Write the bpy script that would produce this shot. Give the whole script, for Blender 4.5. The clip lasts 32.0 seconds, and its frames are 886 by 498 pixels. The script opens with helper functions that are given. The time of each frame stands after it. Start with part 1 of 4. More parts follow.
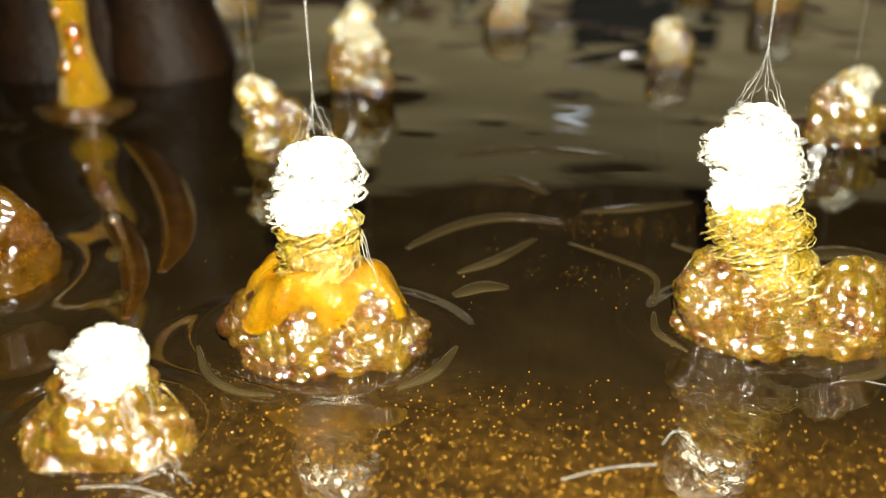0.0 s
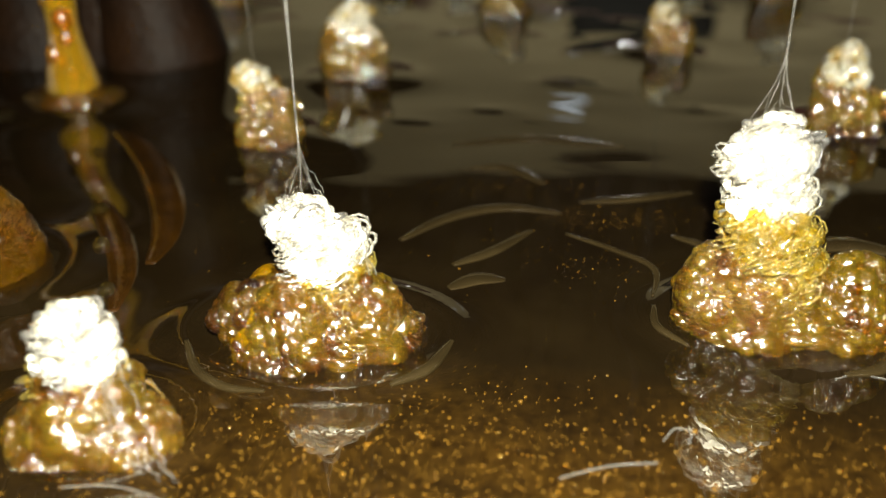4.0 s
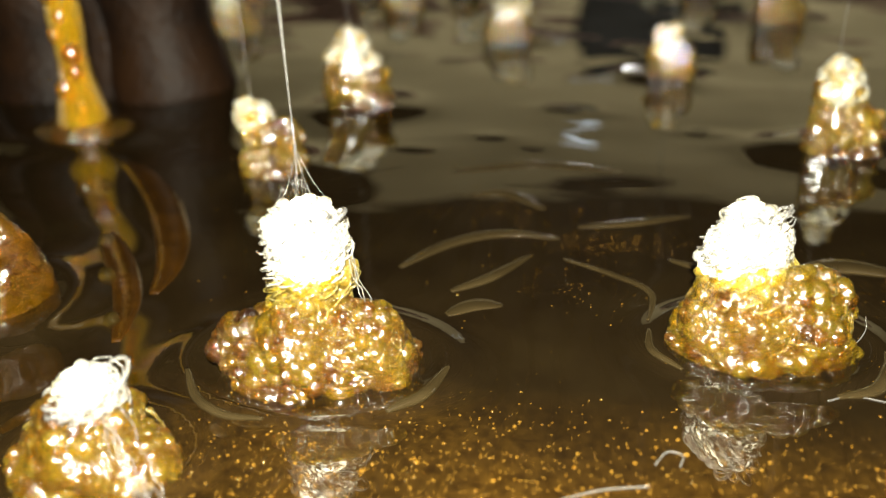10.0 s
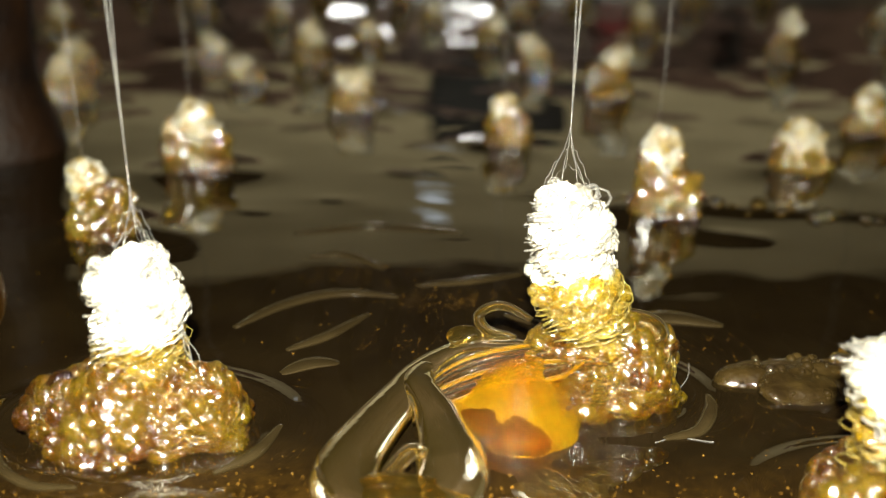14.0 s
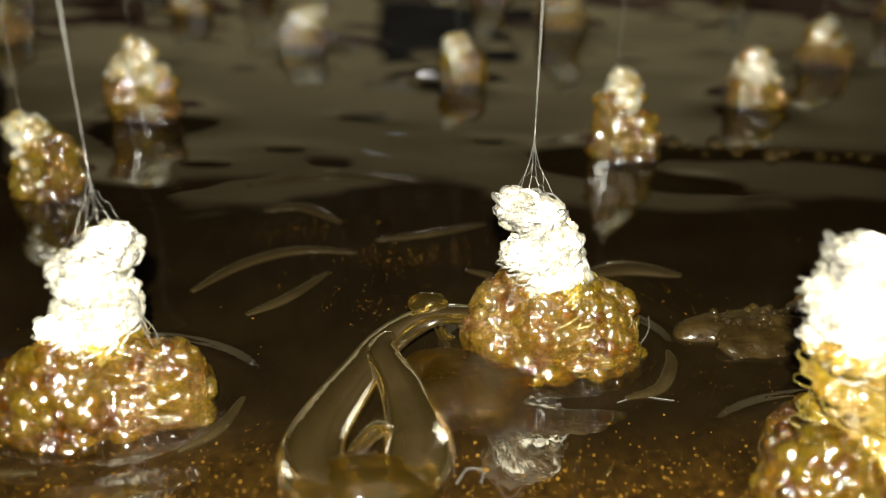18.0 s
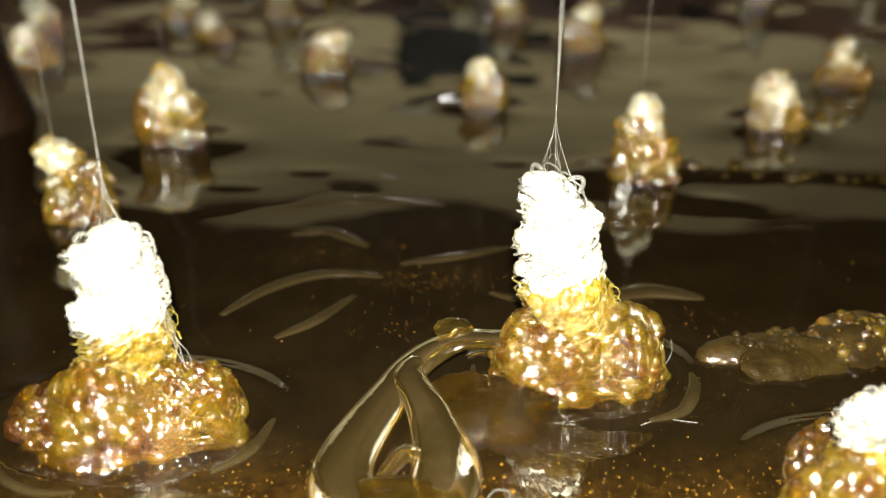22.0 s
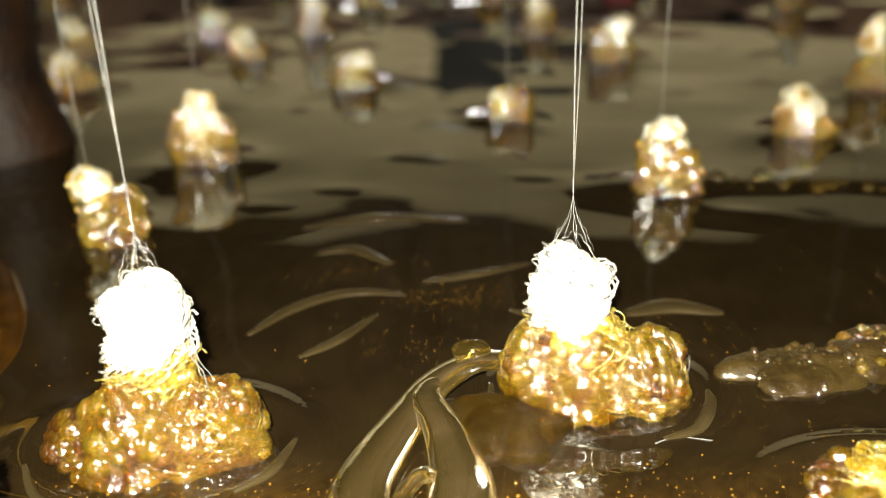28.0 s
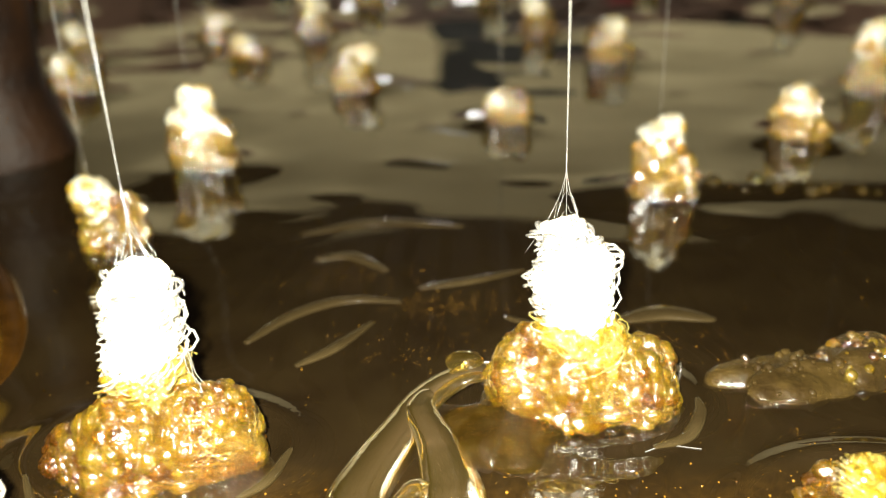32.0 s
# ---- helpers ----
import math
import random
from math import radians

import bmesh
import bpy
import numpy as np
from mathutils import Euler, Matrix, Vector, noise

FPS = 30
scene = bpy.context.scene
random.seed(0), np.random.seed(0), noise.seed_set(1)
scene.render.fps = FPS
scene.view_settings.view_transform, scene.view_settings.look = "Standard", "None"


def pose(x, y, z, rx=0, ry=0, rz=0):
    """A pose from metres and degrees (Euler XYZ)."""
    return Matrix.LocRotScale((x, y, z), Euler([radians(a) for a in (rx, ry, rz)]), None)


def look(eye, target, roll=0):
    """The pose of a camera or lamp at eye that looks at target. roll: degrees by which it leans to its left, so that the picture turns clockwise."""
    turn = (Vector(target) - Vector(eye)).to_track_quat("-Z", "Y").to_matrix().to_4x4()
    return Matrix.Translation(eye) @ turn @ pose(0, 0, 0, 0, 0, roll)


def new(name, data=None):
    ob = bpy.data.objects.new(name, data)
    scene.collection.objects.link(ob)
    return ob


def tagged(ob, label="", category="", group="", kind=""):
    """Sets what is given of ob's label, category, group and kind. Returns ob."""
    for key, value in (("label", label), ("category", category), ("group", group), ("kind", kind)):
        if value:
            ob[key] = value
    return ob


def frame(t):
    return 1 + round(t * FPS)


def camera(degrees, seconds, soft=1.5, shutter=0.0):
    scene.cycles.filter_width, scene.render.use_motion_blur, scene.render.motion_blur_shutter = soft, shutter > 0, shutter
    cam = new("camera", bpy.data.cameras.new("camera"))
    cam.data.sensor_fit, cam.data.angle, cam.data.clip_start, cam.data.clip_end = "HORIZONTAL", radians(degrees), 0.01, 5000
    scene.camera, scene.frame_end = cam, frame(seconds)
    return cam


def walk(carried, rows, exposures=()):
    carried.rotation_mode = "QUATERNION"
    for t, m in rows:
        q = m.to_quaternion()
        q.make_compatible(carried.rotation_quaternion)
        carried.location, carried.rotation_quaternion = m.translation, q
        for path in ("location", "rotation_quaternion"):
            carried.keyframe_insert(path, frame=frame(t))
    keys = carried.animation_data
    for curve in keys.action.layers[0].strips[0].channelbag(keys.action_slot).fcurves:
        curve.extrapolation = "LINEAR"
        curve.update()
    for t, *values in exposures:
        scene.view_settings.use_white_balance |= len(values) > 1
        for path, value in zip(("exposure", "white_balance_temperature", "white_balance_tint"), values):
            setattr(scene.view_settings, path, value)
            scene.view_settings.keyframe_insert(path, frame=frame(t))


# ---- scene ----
cam = camera(52.0, 32.0, soft=0.7)
cam.data.dof.use_dof = True
cam.data.dof.focus_distance = 0.178
cam.data.dof.aperture_fstop = 10.0

# seconds, eye, tilt, turn and roll
PATH = [
    (0, (-0.00381, -0.00497, 0.09700), 63.397, 10.975, -1.152),
    (0.5, (-0.00290, -0.00316, 0.09549), 62.657, 11.739, -1.204),
    (1, (-0.00695, -0.00030, 0.09338), 62.631, 10.573, -0.670),
    (1.5, (-0.00713, 0.00028, 0.09316), 62.559, 10.421, -0.604),
    (2, (-0.00692, 0.00072, 0.09290), 62.607, 10.274, -0.562),
    (2.5, (-0.00527, 0.00061, 0.09393), 62.548, 10.397, -0.552),
    (3, (-0.00648, -0.00010, 0.09377), 62.815, 9.845, -0.388),
    (3.5, (-0.00496, -0.00073, 0.09449), 62.733, 10.605, -0.868),
    (5.5, (-0.00380, -0.00063, 0.09589), 62.915, 10.731, -1.198),
    (6, (-0.00365, -0.00077, 0.09602), 63.038, 10.647, -1.208),
    (6.5, (-0.00356, -0.00050, 0.09584), 63.140, 10.718, -1.330),
    (7, (-0.00304, -0.00060, 0.09618), 63.143, 10.927, -1.478),
    (7.5, (-0.00373, -0.00091, 0.09562), 63.239, 10.775, -1.385),
    (8, (-0.00140, -0.00069, 0.09606), 63.247, 11.475, -1.582),
    (8.5, (-0.00256, -0.00096, 0.09657), 63.500, 10.955, -1.373),
    (9, (-0.00049, -0.00178, 0.09667), 64.564, 11.523, -2.066),
    (9.5, (-0.00216, -0.00135, 0.09714), 64.173, 11.025, -1.895),
    (10, (0.00014, -0.00202, 0.09709), 64.231, 11.839, -2.235),
    (10.5, (-0.00005, -0.00223, 0.09674), 65.156, 11.476, -2.163),
    (11, (0.00056, -0.00330, 0.09705), 67.441, 9.713, -1.155),
    (11.5, (0.00031, -0.00373, 0.09751), 68.705, 8.373, -0.534),
    (12, (0.00155, -0.00358, 0.09599), 71.093, 6.456, -0.353),
    (12.5, (0.00238, -0.00391, 0.09597), 71.729, 5.486, -0.212),
    (13, (0.00254, -0.00312, 0.09481), 70.881, 4.587, 0.127),
    (13.5, (0.00334, -0.00226, 0.09306), 70.190, 2.852, 0.633),
    (14, (0.00421, -0.00233, 0.09189), 69.101, 1.845, 0.922),
    (14.5, (0.00441, -0.00232, 0.08950), 68.763, 1.675, 0.668),
    (15, (0.00487, -0.00240, 0.08851), 68.230, 0.689, 0.581),
    (15.5, (0.00570, -0.00184, 0.08734), 68.002, 0.027, 1.235),
    (17.5, (0.00273, 0.00425, 0.09816), 64.220, -1.193, 0.792),
    (18, (0.00316, 0.00346, 0.09923), 63.965, -1.293, 0.834),
    (18.5, (0.00267, 0.00364, 0.09978), 63.897, -1.318, 0.856),
    (19, (0.00255, 0.00316, 0.09983), 64.150, -1.441, 0.756),
    (19.5, (0.00223, 0.00283, 0.10013), 64.296, -1.112, 0.796),
    (20, (0.00180, 0.00260, 0.10020), 64.488, -0.887, 0.243),
    (20.5, (0.00214, 0.00251, 0.10054), 64.213, -0.591, 0.437),
    (21, (0.00197, 0.00202, 0.10120), 64.498, -0.908, 0.613),
    (21.5, (0.00246, 0.00151, 0.10175), 64.652, -0.466, 0.459),
    (22, (0.00173, 0.00068, 0.10165), 65.186, 0.023, 0.136),
    (22.5, (0.00106, 0.00012, 0.10105), 65.227, 0.381, -0.213),
    (23, (0.00088, 0.00016, 0.10036), 65.034, -0.058, 0.455),
    (23.5, (0.00033, -0.00033, 0.10051), 65.302, -0.498, 0.609),
    (24, (0.00029, -0.00046, 0.10065), 65.449, -0.375, 0.366),
    (24.5, (0.00044, -0.00018, 0.10093), 65.484, 0.223, -0.175),
    (25, (0.00002, 0.00001, 0.10101), 65.500, -0.000, 0.000),
    (25.5, (0.00021, 0.00002, 0.10139), 65.541, -0.370, 0.324),
    (26, (0.00013, -0.00028, 0.10210), 65.891, 0.543, -0.412),
    (26.5, (-0.00006, -0.00077, 0.10209), 66.311, 1.264, -0.939),
    (28.5, (0.00908, -0.00141, 0.10771), 65.317, 3.258, -2.118),
    (29, (0.00943, -0.00184, 0.10823), 65.716, 3.415, -2.468),
    (29.5, (0.01006, -0.00195, 0.10911), 65.704, 3.945, -2.970),
    (30, (0.00991, -0.00175, 0.10889), 65.561, 3.987, -2.980),
    (30.5, (0.00975, -0.00177, 0.10858), 65.543, 3.277, -2.339),
    (31, (0.00939, -0.00189, 0.10937), 65.573, 2.952, -2.164),
    (31.5, (0.00963, -0.00210, 0.10960), 65.599, 3.315, -2.661),
    (32, (0.00975, -0.00177, 0.11080), 65.042, 3.289, -2.292),
]
walk(cam, [(t, pose(*eye, tilt, 0, turn) @ pose(0, 0, 0, 0, 0, roll)) for t, eye, tilt, turn, roll in PATH],
     [(0, 0.2), (1, -0.2), (3, -0.4), (6, 0.0), (8.5, 0.15), (10.5, 0.35), (11.5, 0.75), (12, 1.2), (12.6, 1.1), (13, 0.68), (14, -0.08), (15, -0.7), (18, -0.6), (20, -0.22), (22, 0.04), (23, 0.04),
      (24, 0.28), (26, 0.5), (29, 0.52), (30.5, 0.66), (32, 0.85)])

# ---- light ----
world = bpy.data.worlds.new("world")
world.use_nodes = True
world.node_tree.nodes["Background"].inputs["Color"].default_value = (0.9, 0.95, 1.0, 1)
world.node_tree.nodes["Background"].inputs["Strength"].default_value = 0.01
scene.world = world


def lamp(name, kind, watts, colour, place, size):
    data = bpy.data.lights.new(name, kind)
    data.energy, data.color = watts, colour
    if kind == "AREA":
        data.shape, data.size, data.size_y = "RECTANGLE", size[0], size[1]
    else:
        data.shadow_soft_size = size
    ob = new(name, data)
    ob.matrix_world = place
    return ob


torch = lamp("torch_light", "POINT", 44.0, (1.0, 0.985, 0.82), pose(0.002, -0.014, 0.126), 0.0038)
# unseen strip lamp added above the cabinet to brighten the wall
wall_fill = lamp("wall_fill", "AREA", 9.0, (1.0, 0.955, 0.72), look((0, 2.22, 0.60), (0, 2.9, 0.62)), (3.0, 0.06))
room_light = lamp("room_light", "AREA", 8.5, (0.98, 0.95, 0.77), look((0, 1.0, 1.85), (0, 2.3, 0.3)), (1.2, 0.4))


# ---- materials ----
def mat(name):
    m = bpy.data.materials.new(name)
    m.use_nodes = True
    return m, m.node_tree.nodes, m.node_tree.links, m.node_tree.nodes["Principled BSDF"]


def noise_node(nodes, links, scale, detail=3.0, rough=0.5, kind="ShaderNodeTexNoise"):
    co = nodes.new("ShaderNodeTexCoord")
    n = nodes.new(kind)
    links.new(co.outputs["Object"], n.inputs["Vector"])
    n.inputs["Scale"].default_value = scale
    if kind == "ShaderNodeTexNoise":
        n.inputs["Detail"].default_value, n.inputs["Roughness"].default_value = detail, rough
    return n


def ramp(nodes, links, source, stops):
    r = nodes.new("ShaderNodeValToRGB")
    links.new(source, r.inputs["Fac"])
    r.color_ramp.elements[0].position, r.color_ramp.elements[0].color = stops[0][0], (*stops[0][1], 1)
    r.color_ramp.elements[1].position, r.color_ramp.elements[1].color = stops[-1][0], (*stops[-1][1], 1)
    for p, c in stops[1:-1]:
        e = r.color_ramp.elements.new(p)
        e.color = (*c, 1)
    return r


def bump(nodes, links, shader, height, strength, distance):
    b = nodes.new("ShaderNodeBump")
    b.inputs["Strength"].default_value, b.inputs["Distance"].default_value = strength, distance
    links.new(height, b.inputs["Height"])
    links.new(b.outputs["Normal"], shader.inputs["Normal"])
    return b


def surface(name, low, high, scale, rough, metal=0.0, relief=0.3, depth=0.0005, transmission=0.0, ior=1.49, coat=0.0, rough_spread=0.0):
    """A surface with two scales of colour, a fine relief and a varied gloss."""
    m, nodes, links, p = mat(name)
    n = noise_node(nodes, links, scale, 5.0, 0.6)
    links.new(ramp(nodes, links, n.outputs["Fac"], [(0.3, low), (0.72, high)]).outputs["Color"], p.inputs["Base Color"])
    p.inputs["Roughness"].default_value, p.inputs["Metallic"].default_value, p.inputs["IOR"].default_value = rough, metal, ior
    p.inputs["Transmission Weight"].default_value, p.inputs["Coat Weight"].default_value = transmission, coat
    p.inputs["Coat Roughness"].default_value = 0.03
    fine = noise_node(nodes, links, scale * 6, 3.0)
    if rough_spread:
        g = nodes.new("ShaderNodeMapRange")
        links.new(fine.outputs["Fac"], g.inputs["Value"])
        g.inputs["To Min"].default_value, g.inputs["To Max"].default_value = max(0.0, rough - rough_spread), rough + rough_spread
        links.new(g.outputs["Result"], p.inputs["Roughness"])
    bump(nodes, links, p, fine.outputs["Fac"], relief, depth)
    return m


def pool_material():
    """Deep dark honey with a frothy amber layer in the shallow front, and a glass-smooth skin."""
    m, nodes, links, p = mat("deep_honey")
    co = nodes.new("ShaderNodeTexCoord")
    sep = nodes.new("ShaderNodeSeparateXYZ")
    links.new(co.outputs["Object"], sep.inputs["Vector"])
    wide = noise_node(nodes, links, 45, 4.0, 0.6)
    froth = nodes.new("ShaderNodeMapRange")
    links.new(sep.outputs["Y"], froth.inputs["Value"])
    froth.inputs["From Min"].default_value, froth.inputs["From Max"].default_value = 0.139, 0.112
    lump = nodes.new("ShaderNodeMath")
    lump.operation = "MULTIPLY"
    links.new(froth.outputs["Result"], lump.inputs[0])
    links.new(ramp(nodes, links, wide.outputs["Fac"], [(0.3, (0.25,) * 3), (0.65, (1.0,) * 3)]).outputs["Color"], lump.inputs[1])
    deep = ramp(nodes, links, wide.outputs["Fac"], [(0.25, (0.0014, 0.0008, 0.0003)), (0.75, (0.0027, 0.0017, 0.0006))])
    fine = noise_node(nodes, links, 420, 4.0, 0.7)
    foam = ramp(nodes, links, fine.outputs["Fac"], [(0.35, (0.0028, 0.0012, 0.0002)), (0.7, (0.0125, 0.0060, 0.0008))])
    mix = nodes.new("ShaderNodeMix")
    mix.data_type = "RGBA"
    aside = nodes.new("ShaderNodeMapRange")
    links.new(sep.outputs["X"], aside.inputs["Value"])
    aside.inputs["From Min"].default_value, aside.inputs["From Max"].default_value = -0.090, -0.050
    aside.inputs["To Min"].default_value = 0.18
    patch = nodes.new("ShaderNodeMath")
    patch.operation = "MULTIPLY"
    links.new(lump.outputs["Value"], patch.inputs[0])
    links.new(aside.outputs["Result"], patch.inputs[1])
    links.new(patch.outputs["Value"], mix.inputs["Factor"])
    links.new(deep.outputs["Color"], mix.inputs["A"])
    links.new(foam.outputs["Color"], mix.inputs["B"])
    links.new(mix.outputs["Result"], p.inputs["Base Color"])
    p.inputs["Roughness"].default_value, p.inputs["IOR"].default_value = 0.02, 1.78
    stretch = nodes.new("ShaderNodeMapping")
    stretch.inputs["Scale"].default_value = (20.0, 30.0, 1.0)
    links.new(co.outputs["Object"], stretch.inputs["Vector"])
    slow = nodes.new("ShaderNodeTexNoise")
    slow.inputs["Scale"].default_value, slow.inputs["Detail"].default_value, slow.inputs["Roughness"].default_value = 1.0, 1.6, 0.35
    links.new(stretch.outputs["Vector"], slow.inputs["Vector"])
    bump(nodes, links, p, slow.outputs["Fac"], 1.0, 0.00065)
    return m


M_POOL = pool_material()


def honey_material(name, dark, light, scale, rough, transmission, coat=0.5, spread=0.35, crinkle=620.0, relief=0.0011, cells=0.0, gloss=0.14, mid=None):
    """Wet honey in which each bubble or loop has a tone of its own, over a slow change of colour."""
    m, nodes, links, p = mat(name)
    co = nodes.new("ShaderNodeTexCoord")
    wide = nodes.new("ShaderNodeTexNoise")
    wide.inputs["Scale"].default_value, wide.inputs["Detail"].default_value = scale, 4.0
    links.new(co.outputs["Object"], wide.inputs["Vector"])
    geo = nodes.new("ShaderNodeNewGeometry")
    add = nodes.new("ShaderNodeMath")
    add.operation = "MULTIPLY_ADD"
    links.new(geo.outputs["Random Per Island"], add.inputs[0])
    add.inputs[1].default_value = spread
    links.new(wide.outputs["Fac"], add.inputs[2])
    if cells:
        speck = nodes.new("ShaderNodeTexVoronoi")
        speck.inputs["Scale"].default_value = cells
        links.new(co.outputs["Object"], speck.inputs["Vector"])
        tone = nodes.new("ShaderNodeMath")
        tone.operation = "MULTIPLY_ADD"
        links.new(speck.outputs["Color"], tone.inputs[0])
        tone.inputs[1].default_value = 0.75
        links.new(wide.outputs["Fac"], tone.inputs[2])
        add = tone
    mid = mid or tuple(0.45 * a + 0.55 * b for a, b in zip(dark, light))
    col = ramp(nodes, links, add.outputs["Value"], [(0.35, dark), (0.6, mid), (0.95, light)])
    links.new(col.outputs["Color"], p.inputs["Base Color"])
    p.inputs["Roughness"].default_value, p.inputs["IOR"].default_value, p.inputs["Transmission Weight"].default_value = rough, 1.49, transmission
    p.inputs["Coat Weight"].default_value, p.inputs["Coat Roughness"].default_value, p.inputs["Coat IOR"].default_value = coat, gloss, 1.6
    fine = nodes.new("ShaderNodeTexNoise")
    fine.inputs["Scale"].default_value, fine.inputs["Detail"].default_value = crinkle, 2.5
    fine.inputs["Distortion"].default_value = 0.6
    links.new(co.outputs["Object"], fine.inputs["Vector"])
    b = bump(nodes, links, p, fine.outputs["Fac"], 1.0, relief)
    links.new(b.outputs["Normal"], p.inputs["Coat Normal"])
    return m


M_MOUND = honey_material("amber_honey", (0.17, 0.055, 0.0006), (0.96, 0.62, 0.03), 150, 0.03, 0.985, 1.0, 0.75, 640.0, 0.0008, gloss=0.12, mid=(0.72, 0.29, 0.001))
M_DARK = honey_material("brown_honey", (0.12, 0.036, 0.0004), (0.92, 0.50, 0.015), 130, 0.03, 0.989, 1.0, 0.75, 640.0, 0.0008, gloss=0.12, mid=(0.58, 0.20, 0.001))
# orange honey of the far piles, brightened to offset the torch's falloff
M_FAR_BRIGHT = honey_material("brightened_orange_cloudy_honey", (0.10, 0.034, 0.0006), (0.98, 0.68, 0.07), 160, 0.05, 0.980, 1.0, 0.6, 330.0, 0.0006, 0.0, 0.14, (0.70, 0.33, 0.004))
M_CORE = honey_material("white_aerated_honey", (0.92, 0.86, 0.68), (0.98, 0.96, 0.90), 260, 0.12, 0.5, 0.6, relief=0.0008)
M_SPECK = honey_material("speckled_honey_bubbles", (0.30, 0.12, 0.003), (1.0, 0.97, 0.80), 200, 0.05, 0.94, 1.0, 0.65, 420.0, 0.0006, gloss=0.14, mid=(0.85, 0.55, 0.05))
M_SIDE = honey_material("orange_grainy_honey", (0.30, 0.09, 0.001), (0.90, 0.40, 0.010), 120, 0.05, 0.989, 1.0, 0.0, 420.0, 0.0006, 700.0, 0.10, (0.60, 0.22, 0.003))
# far piles' dimmer copy of M_CORE, pale cells painted in for glints
M_CREAM = honey_material("cream_aerated_honey", (0.55, 0.33, 0.03), (1.0, 0.97, 0.82), 240, 0.08, 0.90, 1.0, 0.35, 420.0, 0.0008, 620.0, 0.14, (0.92, 0.78, 0.36))
# pale cells stand in for glints here too
M_YELLOW = honey_material("yellow_beaded_honey", (0.14, 0.045, 0.0008), (1.0, 0.74, 0.09), 200, 0.06, 0.972, 1.0, 0.35, 420.0, 0.0008, 560.0, 0.14, (0.76, 0.38, 0.005))
M_GOLD = honey_material("golden_aerated_honey", (0.75, 0.38, 0.003), (1.0, 0.76, 0.06), 260, 0.05, 0.955, 1.0, gloss=0.12)
M_WIRE = honey_material("glassy_honey_thread", (0.95, 0.86, 0.62), (0.99, 0.96, 0.88), 240, 0.04, 0.945, 1.0)
M_WIRE_GOLD = honey_material("golden_honey_thread", (0.85, 0.50, 0.012), (1.0, 0.80, 0.16), 240, 0.04, 0.968, 1.0, gloss=0.12)
M_DROP = honey_material("smooth_amber_honey", (0.30, 0.10, 0.001), (0.86, 0.44, 0.012), 90, 0.03, 0.982, 1.0, 0.6, 90.0, 0.00008, gloss=0.16)
M_STRAND = surface("clear_honey_thread", (0.95, 0.93, 0.88), (0.99, 0.98, 0.96), 90, 0.04, relief=0.1, depth=0.0002, transmission=0.978)
M_CLEAR = surface("clear_honey", (0.68, 0.42, 0.05), (0.84, 0.58, 0.11), 60, 0.06, relief=0.2, depth=0.0005, transmission=0.996)
M_STREAM = surface("amber_stream_honey", (0.80, 0.38, 0.003), (1.0, 0.62, 0.020), 60, 0.02, relief=0.4, depth=0.0010, transmission=0.945, coat=1.0)
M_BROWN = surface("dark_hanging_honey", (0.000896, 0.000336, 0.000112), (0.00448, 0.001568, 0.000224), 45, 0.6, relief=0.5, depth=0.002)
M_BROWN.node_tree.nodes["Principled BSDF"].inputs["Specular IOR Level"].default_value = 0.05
# rim metal coloured dark brown to keep a bright band off it
M_RIM = surface("darkened_brown_metal", (0.0084, 0.00504, 0.00224), (0.0336, 0.02128, 0.01008), 20, 0.4, relief=0.4, depth=0.001)
M_FILM = surface("clear_amber_film", (0.74, 0.38, 0.020), (0.92, 0.58, 0.07), 120, 0.03, relief=0.5, depth=0.0010, transmission=0.997)
M_ORANGE = surface("orange_honey_film", (0.66, 0.27, 0.0015), (0.98, 0.54, 0.008), 160, 0.03, relief=0.4, depth=0.0010, transmission=0.966)
M_BUBBLE = surface("amber_bubbles", (0.42, 0.18, 0.015), (0.75, 0.40, 0.06), 300, 0.05, relief=0.0, transmission=0.94)
M_FOLD = surface("dark_honey_skin", (0.00364, 0.002352, 0.000896), (0.00728, 0.00504, 0.002016), 60, 0.03, relief=0.15, depth=0.0004)
M_SKIN = surface("brown_honey_skin", (0.00252, 0.001456, 0.000504), (0.00896, 0.0056, 0.001512), 150, 0.05, relief=0.5, depth=0.0006)
# amber of the stream's reflections, painted on crescents
M_ARC_REFLECTED = surface("amber_stream_reflection", (0.00224, 0.001008, 0.000224), (0.0084, 0.003248, 0.000336), 90, 0.04, relief=0.3, depth=0.0005)
M_RED = surface("red_plastic", (0.22, 0.012, 0.014), (0.30, 0.02, 0.02), 10, 0.4, relief=0.2, depth=0.001)
M_STEEL = surface("brushed_steel", (0.42, 0.41, 0.39), (0.58, 0.57, 0.54), 25, 0.32, metal=1.0, relief=0.2, depth=0.0004, rough_spread=0.08)
M_GRATE = surface("propolis_stained_wood", (0.01344, 0.00728, 0.00336), (0.0392, 0.02128, 0.00952), 14, 0.55, relief=0.6, depth=0.001)
M_WALL = surface("olive_wall_paint", (0.40, 0.345, 0.225), (0.50, 0.435, 0.29), 3, 0.8, relief=0.3, depth=0.001)
M_MAROON = surface("maroon_lacquered_wood", (0.19, 0.112, 0.085), (0.27, 0.165, 0.125), 6, 0.4, relief=0.3, depth=0.001)
M_BLACK = surface("black_plastic", (0.012, 0.012, 0.013), (0.03, 0.03, 0.032), 10, 0.4, relief=0.2, depth=0.001)
M_FLOOR = surface("grey_concrete", (0.16, 0.15, 0.14), (0.26, 0.25, 0.23), 4, 0.7, relief=0.4, depth=0.002)


def glow(name, colour, strength):
    m, nodes, links, p = mat(name)
    p.inputs["Emission Color"].default_value = (*colour, 1)
    p.inputs["Emission Strength"].default_value = strength
    return m


